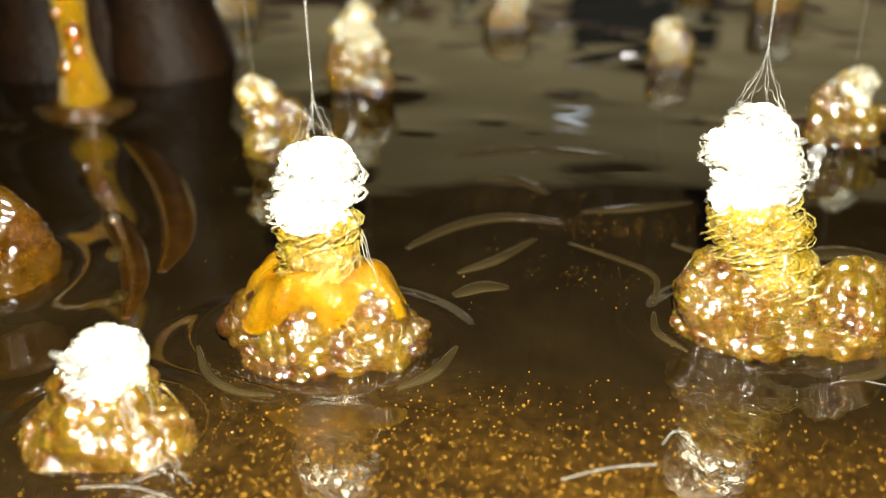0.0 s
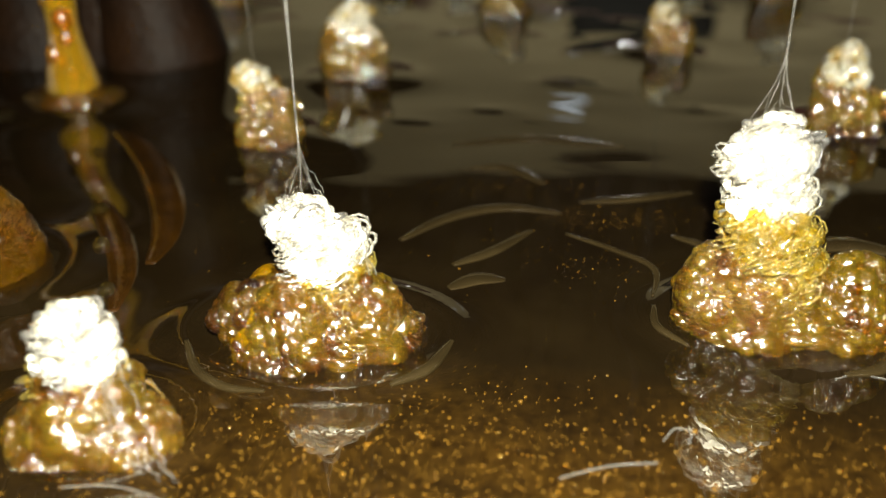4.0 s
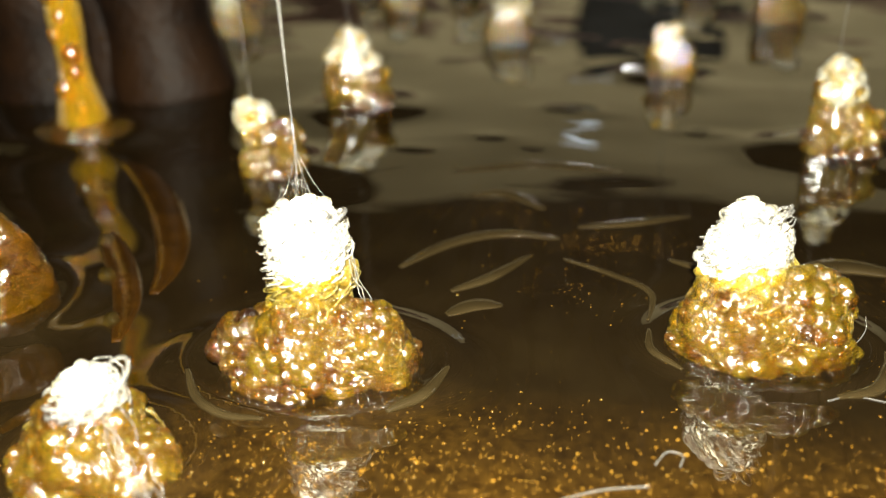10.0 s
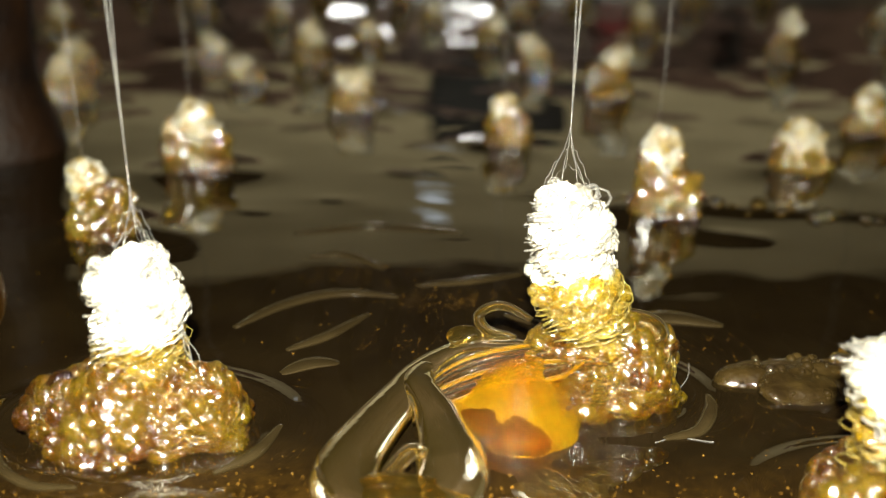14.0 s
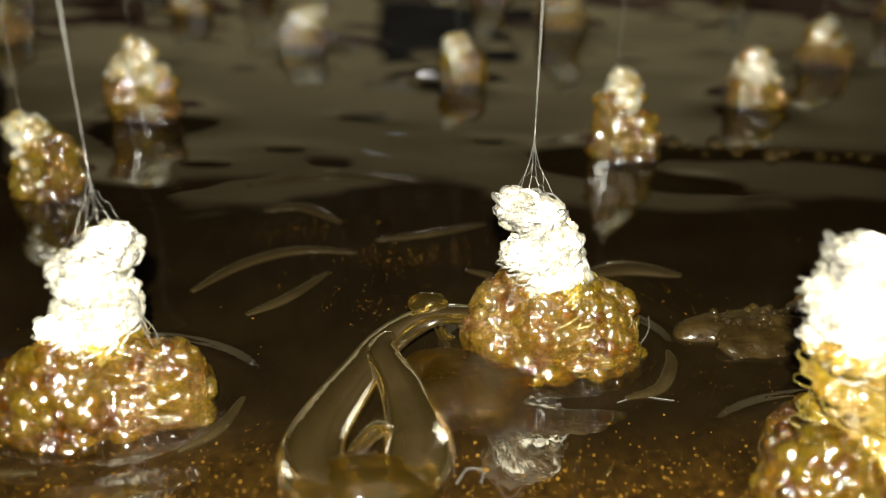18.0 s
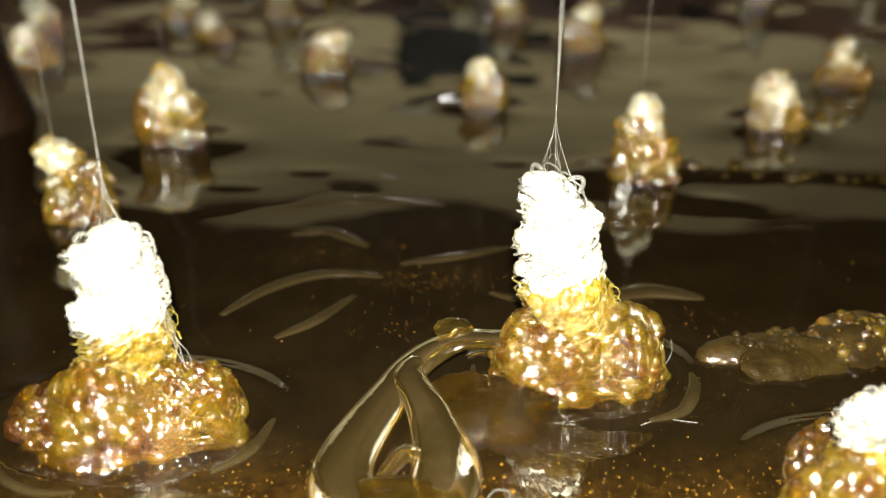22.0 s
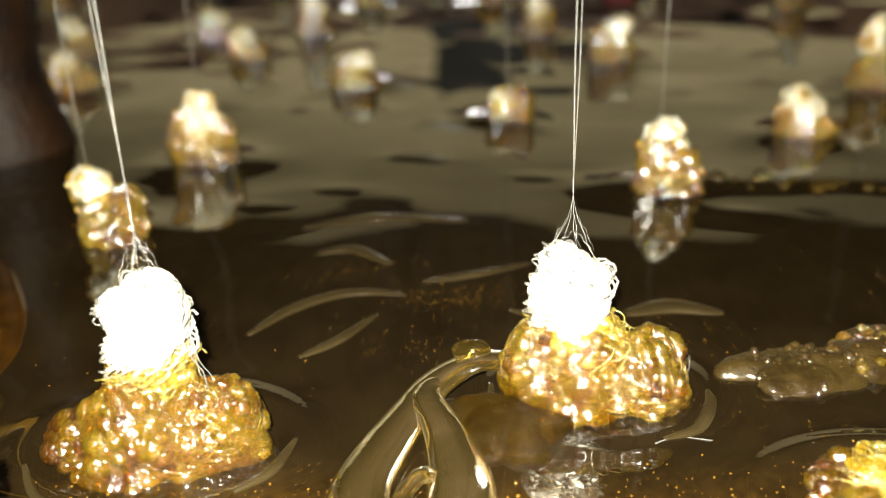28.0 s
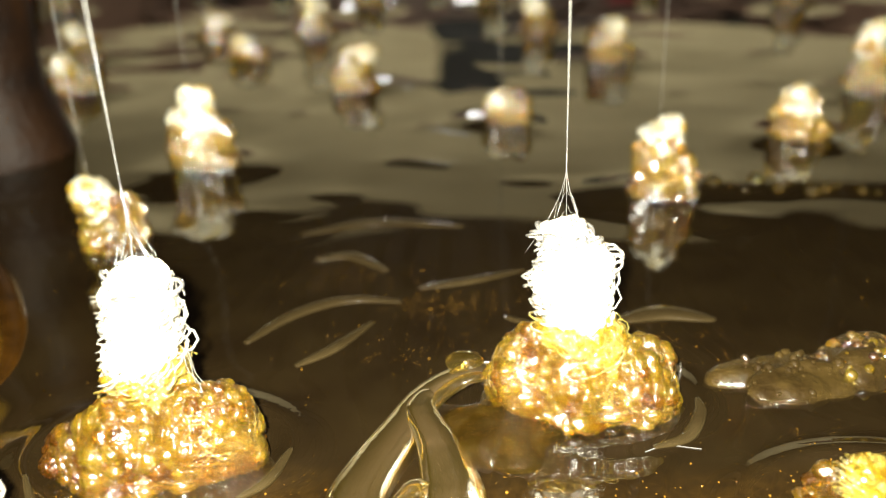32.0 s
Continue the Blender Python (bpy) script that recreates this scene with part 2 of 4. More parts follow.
M_PANEL = glow("lit_blue_panel", (0.66, 0.82, 1.0), 1.0)
M_TUBE = glow("lit_tube_lamp", (1.0, 0.98, 0.94), 12.0)


# ---- mesh tools ----
def mesh_of(name, verts, faces, material, smooth=True):
    me = bpy.data.meshes.new(name)
    me.from_pydata([tuple(map(float, v)) for v in verts], [], faces)
    if smooth:
        me.polygons.foreach_set("use_smooth", [True] * len(me.polygons))
    if material:
        me.materials.append(material)
    me.update()
    return me


def part(name, me, parent, place=None, label=""):
    ob = new(name, me)
    ob.parent = parent
    if place is not None:
        ob.matrix_basis = place
    if label:
        ob["label"] = label
    return ob


def box_mesh(name, sx, sy, sz, material, bevel=0.002):
    bm = bmesh.new()
    bmesh.ops.create_cube(bm, size=1.0)
    bmesh.ops.scale(bm, vec=(sx, sy, sz), verts=bm.verts)
    if bevel:
        bmesh.ops.bevel(bm, geom=list(bm.edges), offset=bevel, segments=2, affect="EDGES", profile=0.5)
    me = bpy.data.meshes.new(name)
    bm.to_mesh(me)
    bm.free()
    me.materials.append(material)
    return me


def tube(points, radii, sides=5, flat=1.0, closed_ends=True):
    """Vertices and faces of a tube along points; flat squashes it in z."""
    pts = np.asarray(points, float)
    n = len(pts)
    radii = np.broadcast_to(np.asarray(radii, float), (n,))
    tang = np.gradient(pts, axis=0)
    tang /= np.linalg.norm(tang, axis=1, keepdims=True) + 1e-12
    side = np.cross(tang, (0.0, 0.0, 1.0))
    weak = np.linalg.norm(side, axis=1) < 0.05
    side[weak] = np.cross(tang[weak], (1.0, 0.0, 0.0))
    side /= np.linalg.norm(side, axis=1, keepdims=True)
    up = np.cross(side, tang)
    a = np.arange(sides) * 2 * math.pi / sides
    v = pts[:, None] + radii[:, None, None] * (np.cos(a)[None, :, None] * side[:, None] + flat * np.sin(a)[None, :, None] * up[:, None])
    v = v.reshape(-1, 3)
    f = [(i * sides + k, i * sides + (k + 1) % sides, (i + 1) * sides + (k + 1) % sides, (i + 1) * sides + k) for i in range(n - 1) for k in range(sides)]
    if closed_ends:
        f.append(tuple(range(sides))[::-1])
        f.append(tuple((n - 1) * sides + k for k in range(sides)))
    return v, f


def joined(pieces):
    verts, faces, base = [], [], 0
    for v, f in pieces:
        verts.append(np.asarray(v))
        faces += [tuple(i + base for i in q) for q in f]
        base += len(v)
    return np.concatenate(verts), faces


def rng_of(seed):
    return np.random.default_rng(seed)


def knobs(v, seed, size, height, count, normal):
    """Pushes vertices outwards by packed round knobs."""
    r = rng_of(seed)
    pick = v[r.integers(0, len(v), count)]
    best = np.zeros(len(v))
    grow = r.uniform(0.6, 1.4, count)
    for c, g in zip(pick, grow):
        d = np.linalg.norm(v - c, axis=1) / (size * g)
        best = np.maximum(best, np.sqrt(np.clip(1 - d * d, 0, 1)) * g)
    return v + normal * (best * height)[:, None]


def dome(seed, rx, ry, h, knob=0.0022, rise=0.0011, count=180, around=112, up=34, sink=0.35, lump=0.12):
    """A rounded mound with a knobbly skin; it starts below its base so that it sits in the honey."""
    r = rng_of(seed)
    ph = r.uniform(0, 6.28, 6)
    a = np.arange(around) * 2 * math.pi / around
    e = np.linspace(-sink * math.pi / 2, math.pi / 2 * 0.985, up)
    A, E = np.meshgrid(a, e)
    wob = 1 + lump * (np.sin(2 * A + ph[0]) * 0.5 + np.sin(3 * A + ph[1] + 1.5 * E) * 0.5 + np.sin(5 * A + ph[2] + 3 * E) * 0.3)
    ring = np.cos(E) ** 0.8
    v = np.stack([rx * wob * ring * np.cos(A), ry * wob * ring * np.sin(A), h * np.sin(E) * (1 + 0.5 * lump * np.sin(2 * A + ph[3]))], -1).reshape(-1, 3)
    n = v / np.array([rx * rx, ry * ry, h * h])
    n /= np.linalg.norm(n, axis=1, keepdims=True)
    v = knobs(v, seed + 7, knob, rise, count, n)
    f = [(j * around + i, j * around + (i + 1) % around, (j + 1) * around + (i + 1) % around, (j + 1) * around + i) for j in range(up - 1) for i in range(around)]
    f.append(tuple((up - 1) * around + i for i in range(around)))
    return v, f


def ball(level):
    bm = bmesh.new()
    bmesh.ops.create_icosphere(bm, subdivisions=level, radius=1.0)
    v, f = np.array([q.co[:] for q in bm.verts]), [tuple(q.index for q in p.verts) for p in bm.faces]
    bm.free()
    return v, f


BALLS = {1: ball(1), 2: ball(2), 3: ball(3)}


def beads(skin, seed, count, small, large, sunk=0.35, skew=2.2):
    """Round bubbles packed on a skin of vertices, each half sunk in it."""
    r = rng_of(seed)
    skin = skin[skin[:, 2] > -0.0020]
    middle = np.array([0.0, 0.0, skin[:, 2].max() * 0.2])
    pieces = []
    for k in r.integers(0, len(skin), count):
        size = small * (large / small) ** r.random() ** skew
        way = skin[k] - middle
        way = way / np.linalg.norm(way)
        v, f = BALLS[2 if size > 0.0009 else 1]
        pieces.append((v * size * r.uniform(0.85, 1.15, 3) + skin[k] - way * size * sunk, f))
    return pieces


def tangle(seed, rx, ry, h, turns, loops, wire, z0=0.0, proud=1.07):
    """A looping thread wound over a mound from its foot to its top."""
    r = rng_of(seed)
    n = turns * loops * 8
    s = np.linspace(0, 1, n)
    a, phi = s * turns * 2 * math.pi, s * turns * loops * 2 * math.pi

    def slow(k, amp):
        return np.interp(s, np.linspace(0, 1, k), r.normal(0, amp, k))

    e = s * math.pi / 2 * 0.95 + slow(turns * 5, 0.05)
    small = np.clip(0.0016 * (1 + slow(turns * loops, 0.45)), 0.0006, 0.0036)
    a = a + small / max(rx, 0.004) * np.cos(phi)
    e = e + small / max(h, 0.004) * 0.9 * np.sin(phi)
    out = proud + slow(turns * loops, 0.03)
    pts = np.stack([rx * out * np.abs(np.cos(e)) ** 0.8 * np.cos(a), ry * out * np.abs(np.cos(e)) ** 0.8 * np.sin(a), z0 + h * out * np.sin(e)], -1)
    return tube(pts, wire * (1 + 0.3 * slow(60, 1.0).clip(-1.5, 1.5)), 6)


def coil(seed, R, h, turns=4, loops=14, wire=0.00027, spread=1.0, sides=5, core=True, steps=8, beaded=False):
    """One layer of a honey rope that has coiled up: looping thread round a soft core."""
    r = rng_of(seed)
    n = turns * loops * steps
    s = np.linspace(0, 1, n)
    a = s * turns * 2 * math.pi + r.uniform(0, 6.28)
    phi = s * turns * loops * 2 * math.pi

    def slow(k, amp):
        return np.interp(s, np.linspace(0, 1, k), r.normal(0, amp, k))

    small = np.clip(0.00145 * spread * (1 + slow(turns * loops, 0.40)), 0.0005, 0.0034)
    rr = R - 0.0016 + slow(turns * 7, 0.0006) * spread
    # later turns lie further in, so that the layer is closed on top
    rr = rr * np.interp(s, [0, 0.70, 1], [1.0, 0.95, 0.35])
    z = h * (s - 0.5) * 1.05 + slow(turns * 6, 0.0005)
    rad = rr + small * np.cos(phi)
    lean = small * np.sin(phi)
    x = rad * np.cos(a) - 0.75 * lean * np.sin(a)
    y = rad * np.sin(a) + 0.75 * lean * np.cos(a)
    pts = np.stack([x, y, z + (0.5 + slow(turns * loops, 0.25)) * lean], -1)
    wires = tube(pts, wire * (1 + 0.3 * np.sin(s * 40) + 0.2 * slow(40, 1.0).clip(-1.5, 1.5)), sides)
    if not core:
        return wires, None
    if beaded:
        inside = dome(seed + 3, max(R - 0.0010, 0.001), max(R - 0.0010, 0.001), h * 0.62, 0.0017, 0.0019, 90, 96, 28, sink=0.9, lump=0.18)
        return wires, inside
    inside = dome(seed + 3, max(R - 0.0014, 0.001), max(R - 0.0014, 0.001), h * 0.62, 0.0011, 0.0009, 110, 56, 16, sink=0.9, lump=0.12)
    return wires, inside


COILS = {}


def coil_mesh(seed, R, h, wire, core, spread=1.0, fine=True):
    """A coil layer: glassy thread round a cloudy core."""
    key = (seed, round(R, 5), round(h, 5), wire.name, core.name, spread, fine)
    if key not in COILS:
        thread, inside = coil(seed, R, h, wire=0.00024 if wire is M_WIRE_GOLD else 0.00027, spread=0.85 * spread) if fine else coil(seed, R, h, 2, 10, 0.00026, spread, 4, True, 6, True)
        shell = inside[0][np.linalg.norm(inside[0][:, :2], axis=1) > R * 0.45]
        froth = joined(beads(shell + (0, 0, 0.003), seed + 5, 130 if wire is M_WIRE_GOLD else 110, 0.0004, 0.0019, 0.35, 2.2))
        froth = (froth[0] - (0, 0, 0.003), froth[1])
        bits = [thread, inside] + ([froth] if fine else [])
        me = mesh_of("coil", *joined(bits), wire)
        me.materials.append(core)
        me.polygons.foreach_set("material_index", [0] * len(thread[1]) + [1] * len(inside[1]) + ([0] * len(froth[1]) if fine else []))
        COILS[key] = me
    return COILS[key]


def strand_mesh(seed, thick, width, tent, height=0.27, legs=5):
    """A falling thread that splits into a thin tent of threads where it lands."""
    r = rng_of(seed)
    zs = np.linspace(tent, height, 30)
    pieces = []
    for k in range(2):
        side = k * 0.00040
        sway = 0.0005 * np.sin(zs * (40 + 9 * k) + r.uniform(0, 6)) * np.clip((zs - tent) / 0.03, 0, 1)
        pieces.append(tube(np.stack([side * np.clip((zs - tent) / 0.08, 0, 1) + sway, 0.3 * sway, zs], -1), thick * (1.0, 0.7, 0.45)[k], 6))
    for k in range(legs):
        a = k * 2 * math.pi / legs + r.uniform(-0.4, 0.4)
        s = np.linspace(0, 1, 16)
        rad = width * r.uniform(0.7, 1.15) * s ** r.uniform(1.3, 2.2)
        leg = np.stack([rad * np.cos(a) + 0.00035 * np.sin(s * 17 + k) * s, rad * np.sin(a), tent * (1 - s)], -1)
        pieces.append(tube(leg, np.interp(s, [0, 1], [thick * 0.5, thick * 0.25]), 5))
    # thin threads hanging across between the legs
    for high, wide in ((0.52, 0.75), (0.30, 1.0)):
        s = np.linspace(0, 1, 22)
        arch = 1 - np.abs(2 * s - 1) ** 1.6
        sag = np.stack([width * wide * 0.8 * (2 * s - 1), 0.0006 * np.sin(s * 12), tent * (high - 0.22 + 0.45 * arch) + 0.0005 * np.sin(s * 41)], -1)
        pieces.append(tube(sag, thick * 0.28, 5))
    return mesh_of("strand", *joined(pieces), M_STRAND)


# ---- where the honey piles stand ----
PILE_A, PILE_B, PILE_C, PILE_D = (-0.0565, 0.1435), (0.0305, 0.1610), (-0.0850, 0.1090), (0.0790, 0.1240)
# place, height, half width and lean of the piles further off
FAR_PILES = [
    ((-0.1030, 0.2451), 0.0225, 0.0095, 0.20), ((-0.0929, 0.3114), 0.0290, 0.0100, 0.05), ((-0.0520, 0.4180), 0.0190, 0.0095, -0.10),
    ((0.0165, 0.3560), 0.0190, 0.0075, 0.00), ((0.0659, 0.2762), 0.0265, 0.0095, 0.08), ((0.1253, 0.3285), 0.0210, 0.0095, 0.05),
    ((0.1728, 0.3863), 0.0215, 0.0085, 0.10), ((0.0713, 0.4560), 0.0260, 0.0105, -0.10), ((-0.1871, 0.4169), 0.0220, 0.0085, 0.05),
    ((-0.1185, 0.4789), 0.0150, 0.0080, 0.25),
]
FARTHER_PILES = [
    ((-0.2939, 0.6552), 0.0210, 0.0095), ((-0.2131, 0.4910), 0.0210, 0.0100), ((-0.2689, 0.9190), 0.0240, 0.0120), ((-0.1497, 0.7173), 0.0240, 0.0110),
    ((-0.1510, 0.5444), 0.0150, 0.0090), ((-0.1441, 0.8816), 0.0200, 0.0110), ((-0.0669, 0.6213), 0.0170, 0.0100), ((-0.0665, 0.8632), 0.0240, 0.0110),
    ((0.0144, 0.6290), 0.0250, 0.0095), ((0.0579, 0.8821), 0.0260, 0.0110), ((0.2022, 0.8703), 0.0260, 0.0120), ((0.2847, 0.9278), 0.0240, 0.0130),
    ((0.2001, 0.5877), 0.0340, 0.0115), ((0.0400, 0.5300), 0.0220, 0.0100), ((0.1300, 0.6900), 0.0250, 0.0110), ((-0.2250, 0.7700), 0.0230, 0.0100),
    ((-0.0300, 0.7400), 0.0210, 0.0100), ((0.2450, 0.4700), 0.0230, 0.0100), ((-0.3300, 0.5200), 0.0220, 0.0100),
]
more = random.Random(17)
while len(FARTHER_PILES) < 36:
    spot = (more.uniform(-0.36, 0.36), more.uniform(0.52, 0.97))
    if all(math.dist(spot, q[0]) > 0.045 for q in FARTHER_PILES + FAR_PILES):
        FARTHER_PILES.append((spot, more.uniform(0.014, 0.030), 0.0100))
STREAM = (-0.1830, 0.2720)
SIDE_MOUND = (-0.1390, 0.1560)


# ---- honey surface ----
def honey_height(x, y):
    """Height of the honey skin: swells and rings round the piles, folds between them."""
    z = 0.00035 * np.sin(14 * x + 23 * y + 0.6) + 0.00022 * np.sin(37 * x - 19 * y + 2.0) + 0.00012 * np.sin(71 * x + 53 * y)
    z = z * np.clip((y - 0.05) / 0.3, 0.25, 1.3)

    def ring(cx, cy, rx, ry, width, rise):
        d = np.sqrt(((x - cx) / rx) ** 2 + ((y - cy) / ry) ** 2)
        return rise * np.exp(-(((d - 1) * min(rx, ry)) / width) ** 2)

    for (cx, cy), rx, ry in ((PILE_A, 0.0275, 0.0195), (PILE_B, 0.0212, 0.0170), (PILE_C, 0.0180, 0.0155), (PILE_D, 0.0260, 0.0190)):
        z = z + ring(cx, cy, rx, ry, 0.0024, 0.0009) - ring(cx, cy, rx * 1.25, ry * 1.25, 0.004, 0.0003)
    for (cx, cy), hh, w, *_ in FAR_PILES + FARTHER_PILES:
        far_x, far_y = x - cx + 0.004 * np.sin(90 * y + 40 * cx), y - cy + 0.004 * np.sin(70 * x + 50 * cy)
        z = z + 0.0026 * np.exp(-((far_x / (w * 2.1)) ** 2 + (far_y / (w * 1.7)) ** 2)) - 0.0009 * np.exp(-((far_x / (w * 4.2)) ** 2 + (far_y / (w * 3.4)) ** 2))
    for cx, cy, w in (*((c[0], c[1], 0.016) for c in (STREAM,)), (*SIDE_MOUND, 0.016)):
        z = z + ring(cx, cy, w * 1.2, w * 1.1, 0.006, 0.0015) - ring(cx, cy, w * 2.3, w * 2.0, 0.012, 0.0008)
    r = rng_of(71)
    for k in range(46):
        cx, cy, rx = r.uniform(-0.12, 0.16), 0.255 + 0.28 * r.random() ** 1.3, r.uniform(0.006, 0.015)
        ry, rise = rx * r.uniform(0.35, 0.6), r.uniform(0.00015, 0.0004)
        turn = r.uniform(-0.35, 0.35)
        z = z + rise * np.exp(-(((x - cx) / rx) ** 2 + ((y - cy - turn * (x - cx)) / ry) ** 2))
    # a low step in the honey that runs off to the side
    step = 0.5 * (1 + np.tanh((y - 0.268 - 0.010 * np.sin(20 * x)) / 0.006))
    z = z + 0.0010 * step * np.clip((x - 0.055) / 0.03, 0, 1)
    return z


def honey_surface():
    xs = np.concatenate([np.linspace(-0.6, -0.20, 34)[:-1], np.linspace(-0.20, 0.17, 248), np.linspace(0.17, 0.6, 36)[1:]])
    ys = np.concatenate([np.linspace(-0.25, 0.08, 16)[:-1], np.linspace(0.08, 0.50, 250), np.linspace(0.50, 1.0, 110)[1:]])
    X, Y = np.meshgrid(xs, ys)
    v = np.stack([X, Y, honey_height(X, Y)], -1).reshape(-1, 3)
    w = len(xs)
    f = [(j * w + i, j * w + i + 1, (j + 1) * w + i + 1, (j + 1) * w + i) for j in range(len(ys) - 1) for i in range(w - 1)]
    ob = new("honey_surface", mesh_of("honey_surface", v, f, M_POOL))
    return tagged(ob, "deep dark brown honey filling a steel tray, glossy skin", "honey", kind="structure")


honey_surface()


# ---- tray, drip frame and room ----
def thing(name, label, category, place=None, group="", kind=""):
    ob = new(name)
    if place is not None:
        ob.matrix_basis = place
    return tagged(ob, label, category, group, kind)


def honey_tray():
    t = thing("steel_tray", "shallow steel tray with a darkened brown rim, brimming with honey", "tray", pose(0, 0.375, 0))
    for name, sx, sy, x, y in (("rim", 1.208, 0.004, 0, 0.627), ("rim", 1.208, 0.004, 0, -0.627), ("rim", 0.004, 1.25, 0.602, 0), ("rim", 0.004, 1.25, -0.602, 0)):
        part(name, box_mesh(name, sx, sy, 0.075, M_RIM, 0.0008), t, pose(x, y, -0.0275))
    part("bottom", box_mesh("bottom", 1.208, 1.258, 0.004, M_STEEL, 0.0008), t, pose(0, 0, -0.067))


def drip_frame():
    t = thing("drip_frame", "dark stained wooden frame with slats that drip honey", "frame", pose(0, 0.340, 0.30))
    slat = box_mesh("slat", 0.030, 1.150, 0.012, M_GRATE, 0.002)
    for k in range(34):
        part("slat", slat, t, pose((k - 16.5) * 0.0345, 0, 0))
    rail = box_mesh("rail", 1.22, 0.03, 0.04, M_GRATE, 0.003)
    for y in (-0.590, 0.590):
        part("rail", rail, t, pose(0, y, 0.014))
    comb = box_mesh("comb_slab", 1.17, 1.14, 0.03, M_GRATE, 0.004)
    part("comb_slab", comb, t, pose(0, 0, 0.022), "dark wax slab lying on the slats")
    post = box_mesh("post", 0.03, 0.03, 0.40, M_GRATE, 0.003)
    for x in (-0.626, 0.626):
        for y in (-0.590, 0.590):
            part("post", post, t, pose(x, y, -0.171))


def room():
    def slab(name, sx, sy, sz, x, y, z, m, label):
        ob = new(name, box_mesh(name, sx, sy, sz, m, 0))
        ob.matrix_basis = pose(x, y, z)
        tagged(ob, label, name.split("_")[0], kind="structure")
    slab("floor", 4.4, 5.0, 0.1, 0, 0.5, -0.90, M_FLOOR, "grey concrete workshop floor")
    slab("ceiling", 4.4, 5.0, 0.1, 0, 0.5, 1.95, M_WALL, "olive grey painted ceiling")
    slab("wall_north", 4.4, 0.1, 2.75, 0, 2.95, 0.525, M_WALL, "olive grey painted wall")
    slab("wall_south", 4.4, 0.1, 2.75, 0, -1.95, 0.525, M_WALL, "olive grey painted wall")
    slab("wall_east", 0.1, 4.8, 2.75, 2.15, 0.5, 0.525, M_WALL, "olive grey painted wall")
    slab("wall_west", 0.1, 4.8, 2.75, -2.15, 0.5, 0.525, M_WALL, "olive grey painted wall")
    t = thing("work_table", "steel work table under the honey tray", "table", pose(0, 0.375, -0.85))
    part("tabletop", box_mesh("tabletop", 1.34, 1.36, 0.03, M_STEEL, 0.003), t, pose(0, 0, 0.765))
    leg = box_mesh("leg", 0.04, 0.04, 0.75, M_STEEL, 0.003)
    for x in (-0.62, 0.62):
        for y in (-0.62, 0.62):
            part("leg", leg, t, pose(x, y, 0.375))
    c = thing("cabinet", "low maroon lacquered wooden cabinet against the wall", "cabinet", pose(0, 2.55, -0.85))
    part("body", box_mesh("body", 3.4, 0.5, 1.22, M_MAROON, 0.006), c, pose(0, 0, 0.61))
    for x in (-1.2, -0.4, 0.4, 1.2):
        part("door", box_mesh("door", 0.76, 0.02, 1.14, M_MAROON, 0.004), c, pose(x, -0.262, 0.61))
    b = thing("crate", "black plastic crate beside the cabinet", "crate", pose(0.06, 2.20, 0.295))
    part("body", box_mesh("body", 0.34, 0.14, 0.14, M_BLACK, 0.01), b, pose(0, 0, 0.07))
    for z in (0.28, 0.135):
        s = thing("shelf_board", "narrow dark wooden shelf board on the cabinet front", "shelf", pose(0, 2.18, z), "shelf boards")
        part("board", box_mesh("board", 1.6, 0.2, 0.03, M_MAROON, 0.003), s)
        for x in (-0.6, 0.6):
            part("bracket", box_mesh("bracket", 0.02, 0.14, 0.10, M_BLACK, 0.002), s, pose(x, 0.01, -0.063))
    for x in (-0.27, 0.0):
        l = thing("tube_lamp", "short white tube lamp shining below the shelf", "lamp", pose(x, 2.07, 0.110), "tube lamps")
        part("tube", box_mesh("tube", 0.17, 0.03, 0.035, M_TUBE, 0.012), l, pose(0, 0, -0.012))
        part("holder", box_mesh("holder", 0.21, 0.04, 0.012, M_STEEL, 0.003), l, pose(0, 0, 0.0115))
    q = thing("red_box", "small red plastic box standing on the lower shelf board", "box", pose(0.33, 2.16, 0.15))
    part("body", box_mesh("body", 0.10, 0.08, 0.07, M_RED, 0.006), q, pose(0, 0, 0.035))
    part("lid", box_mesh("lid", 0.106, 0.086, 0.012, M_RED, 0.003), q, pose(0, 0, 0.0765))


def wall_lamp():
    t = thing("wall_lamp", "small bluish white lamp panel on the wall", "lamp", pose(-0.12, 2.893, 0.90))
    part("panel", box_mesh("panel", 0.09, 0.008, 0.035, M_PANEL, 0.003), t)
    part("surround", box_mesh("surround", 0.11, 0.006, 0.05, M_STEEL, 0.002), t, pose(0, 0.004, 0))


wall_lamp()
honey_tray()
drip_frame()
room()


# ---- the piles of coiled honey ----
SKINS = {}


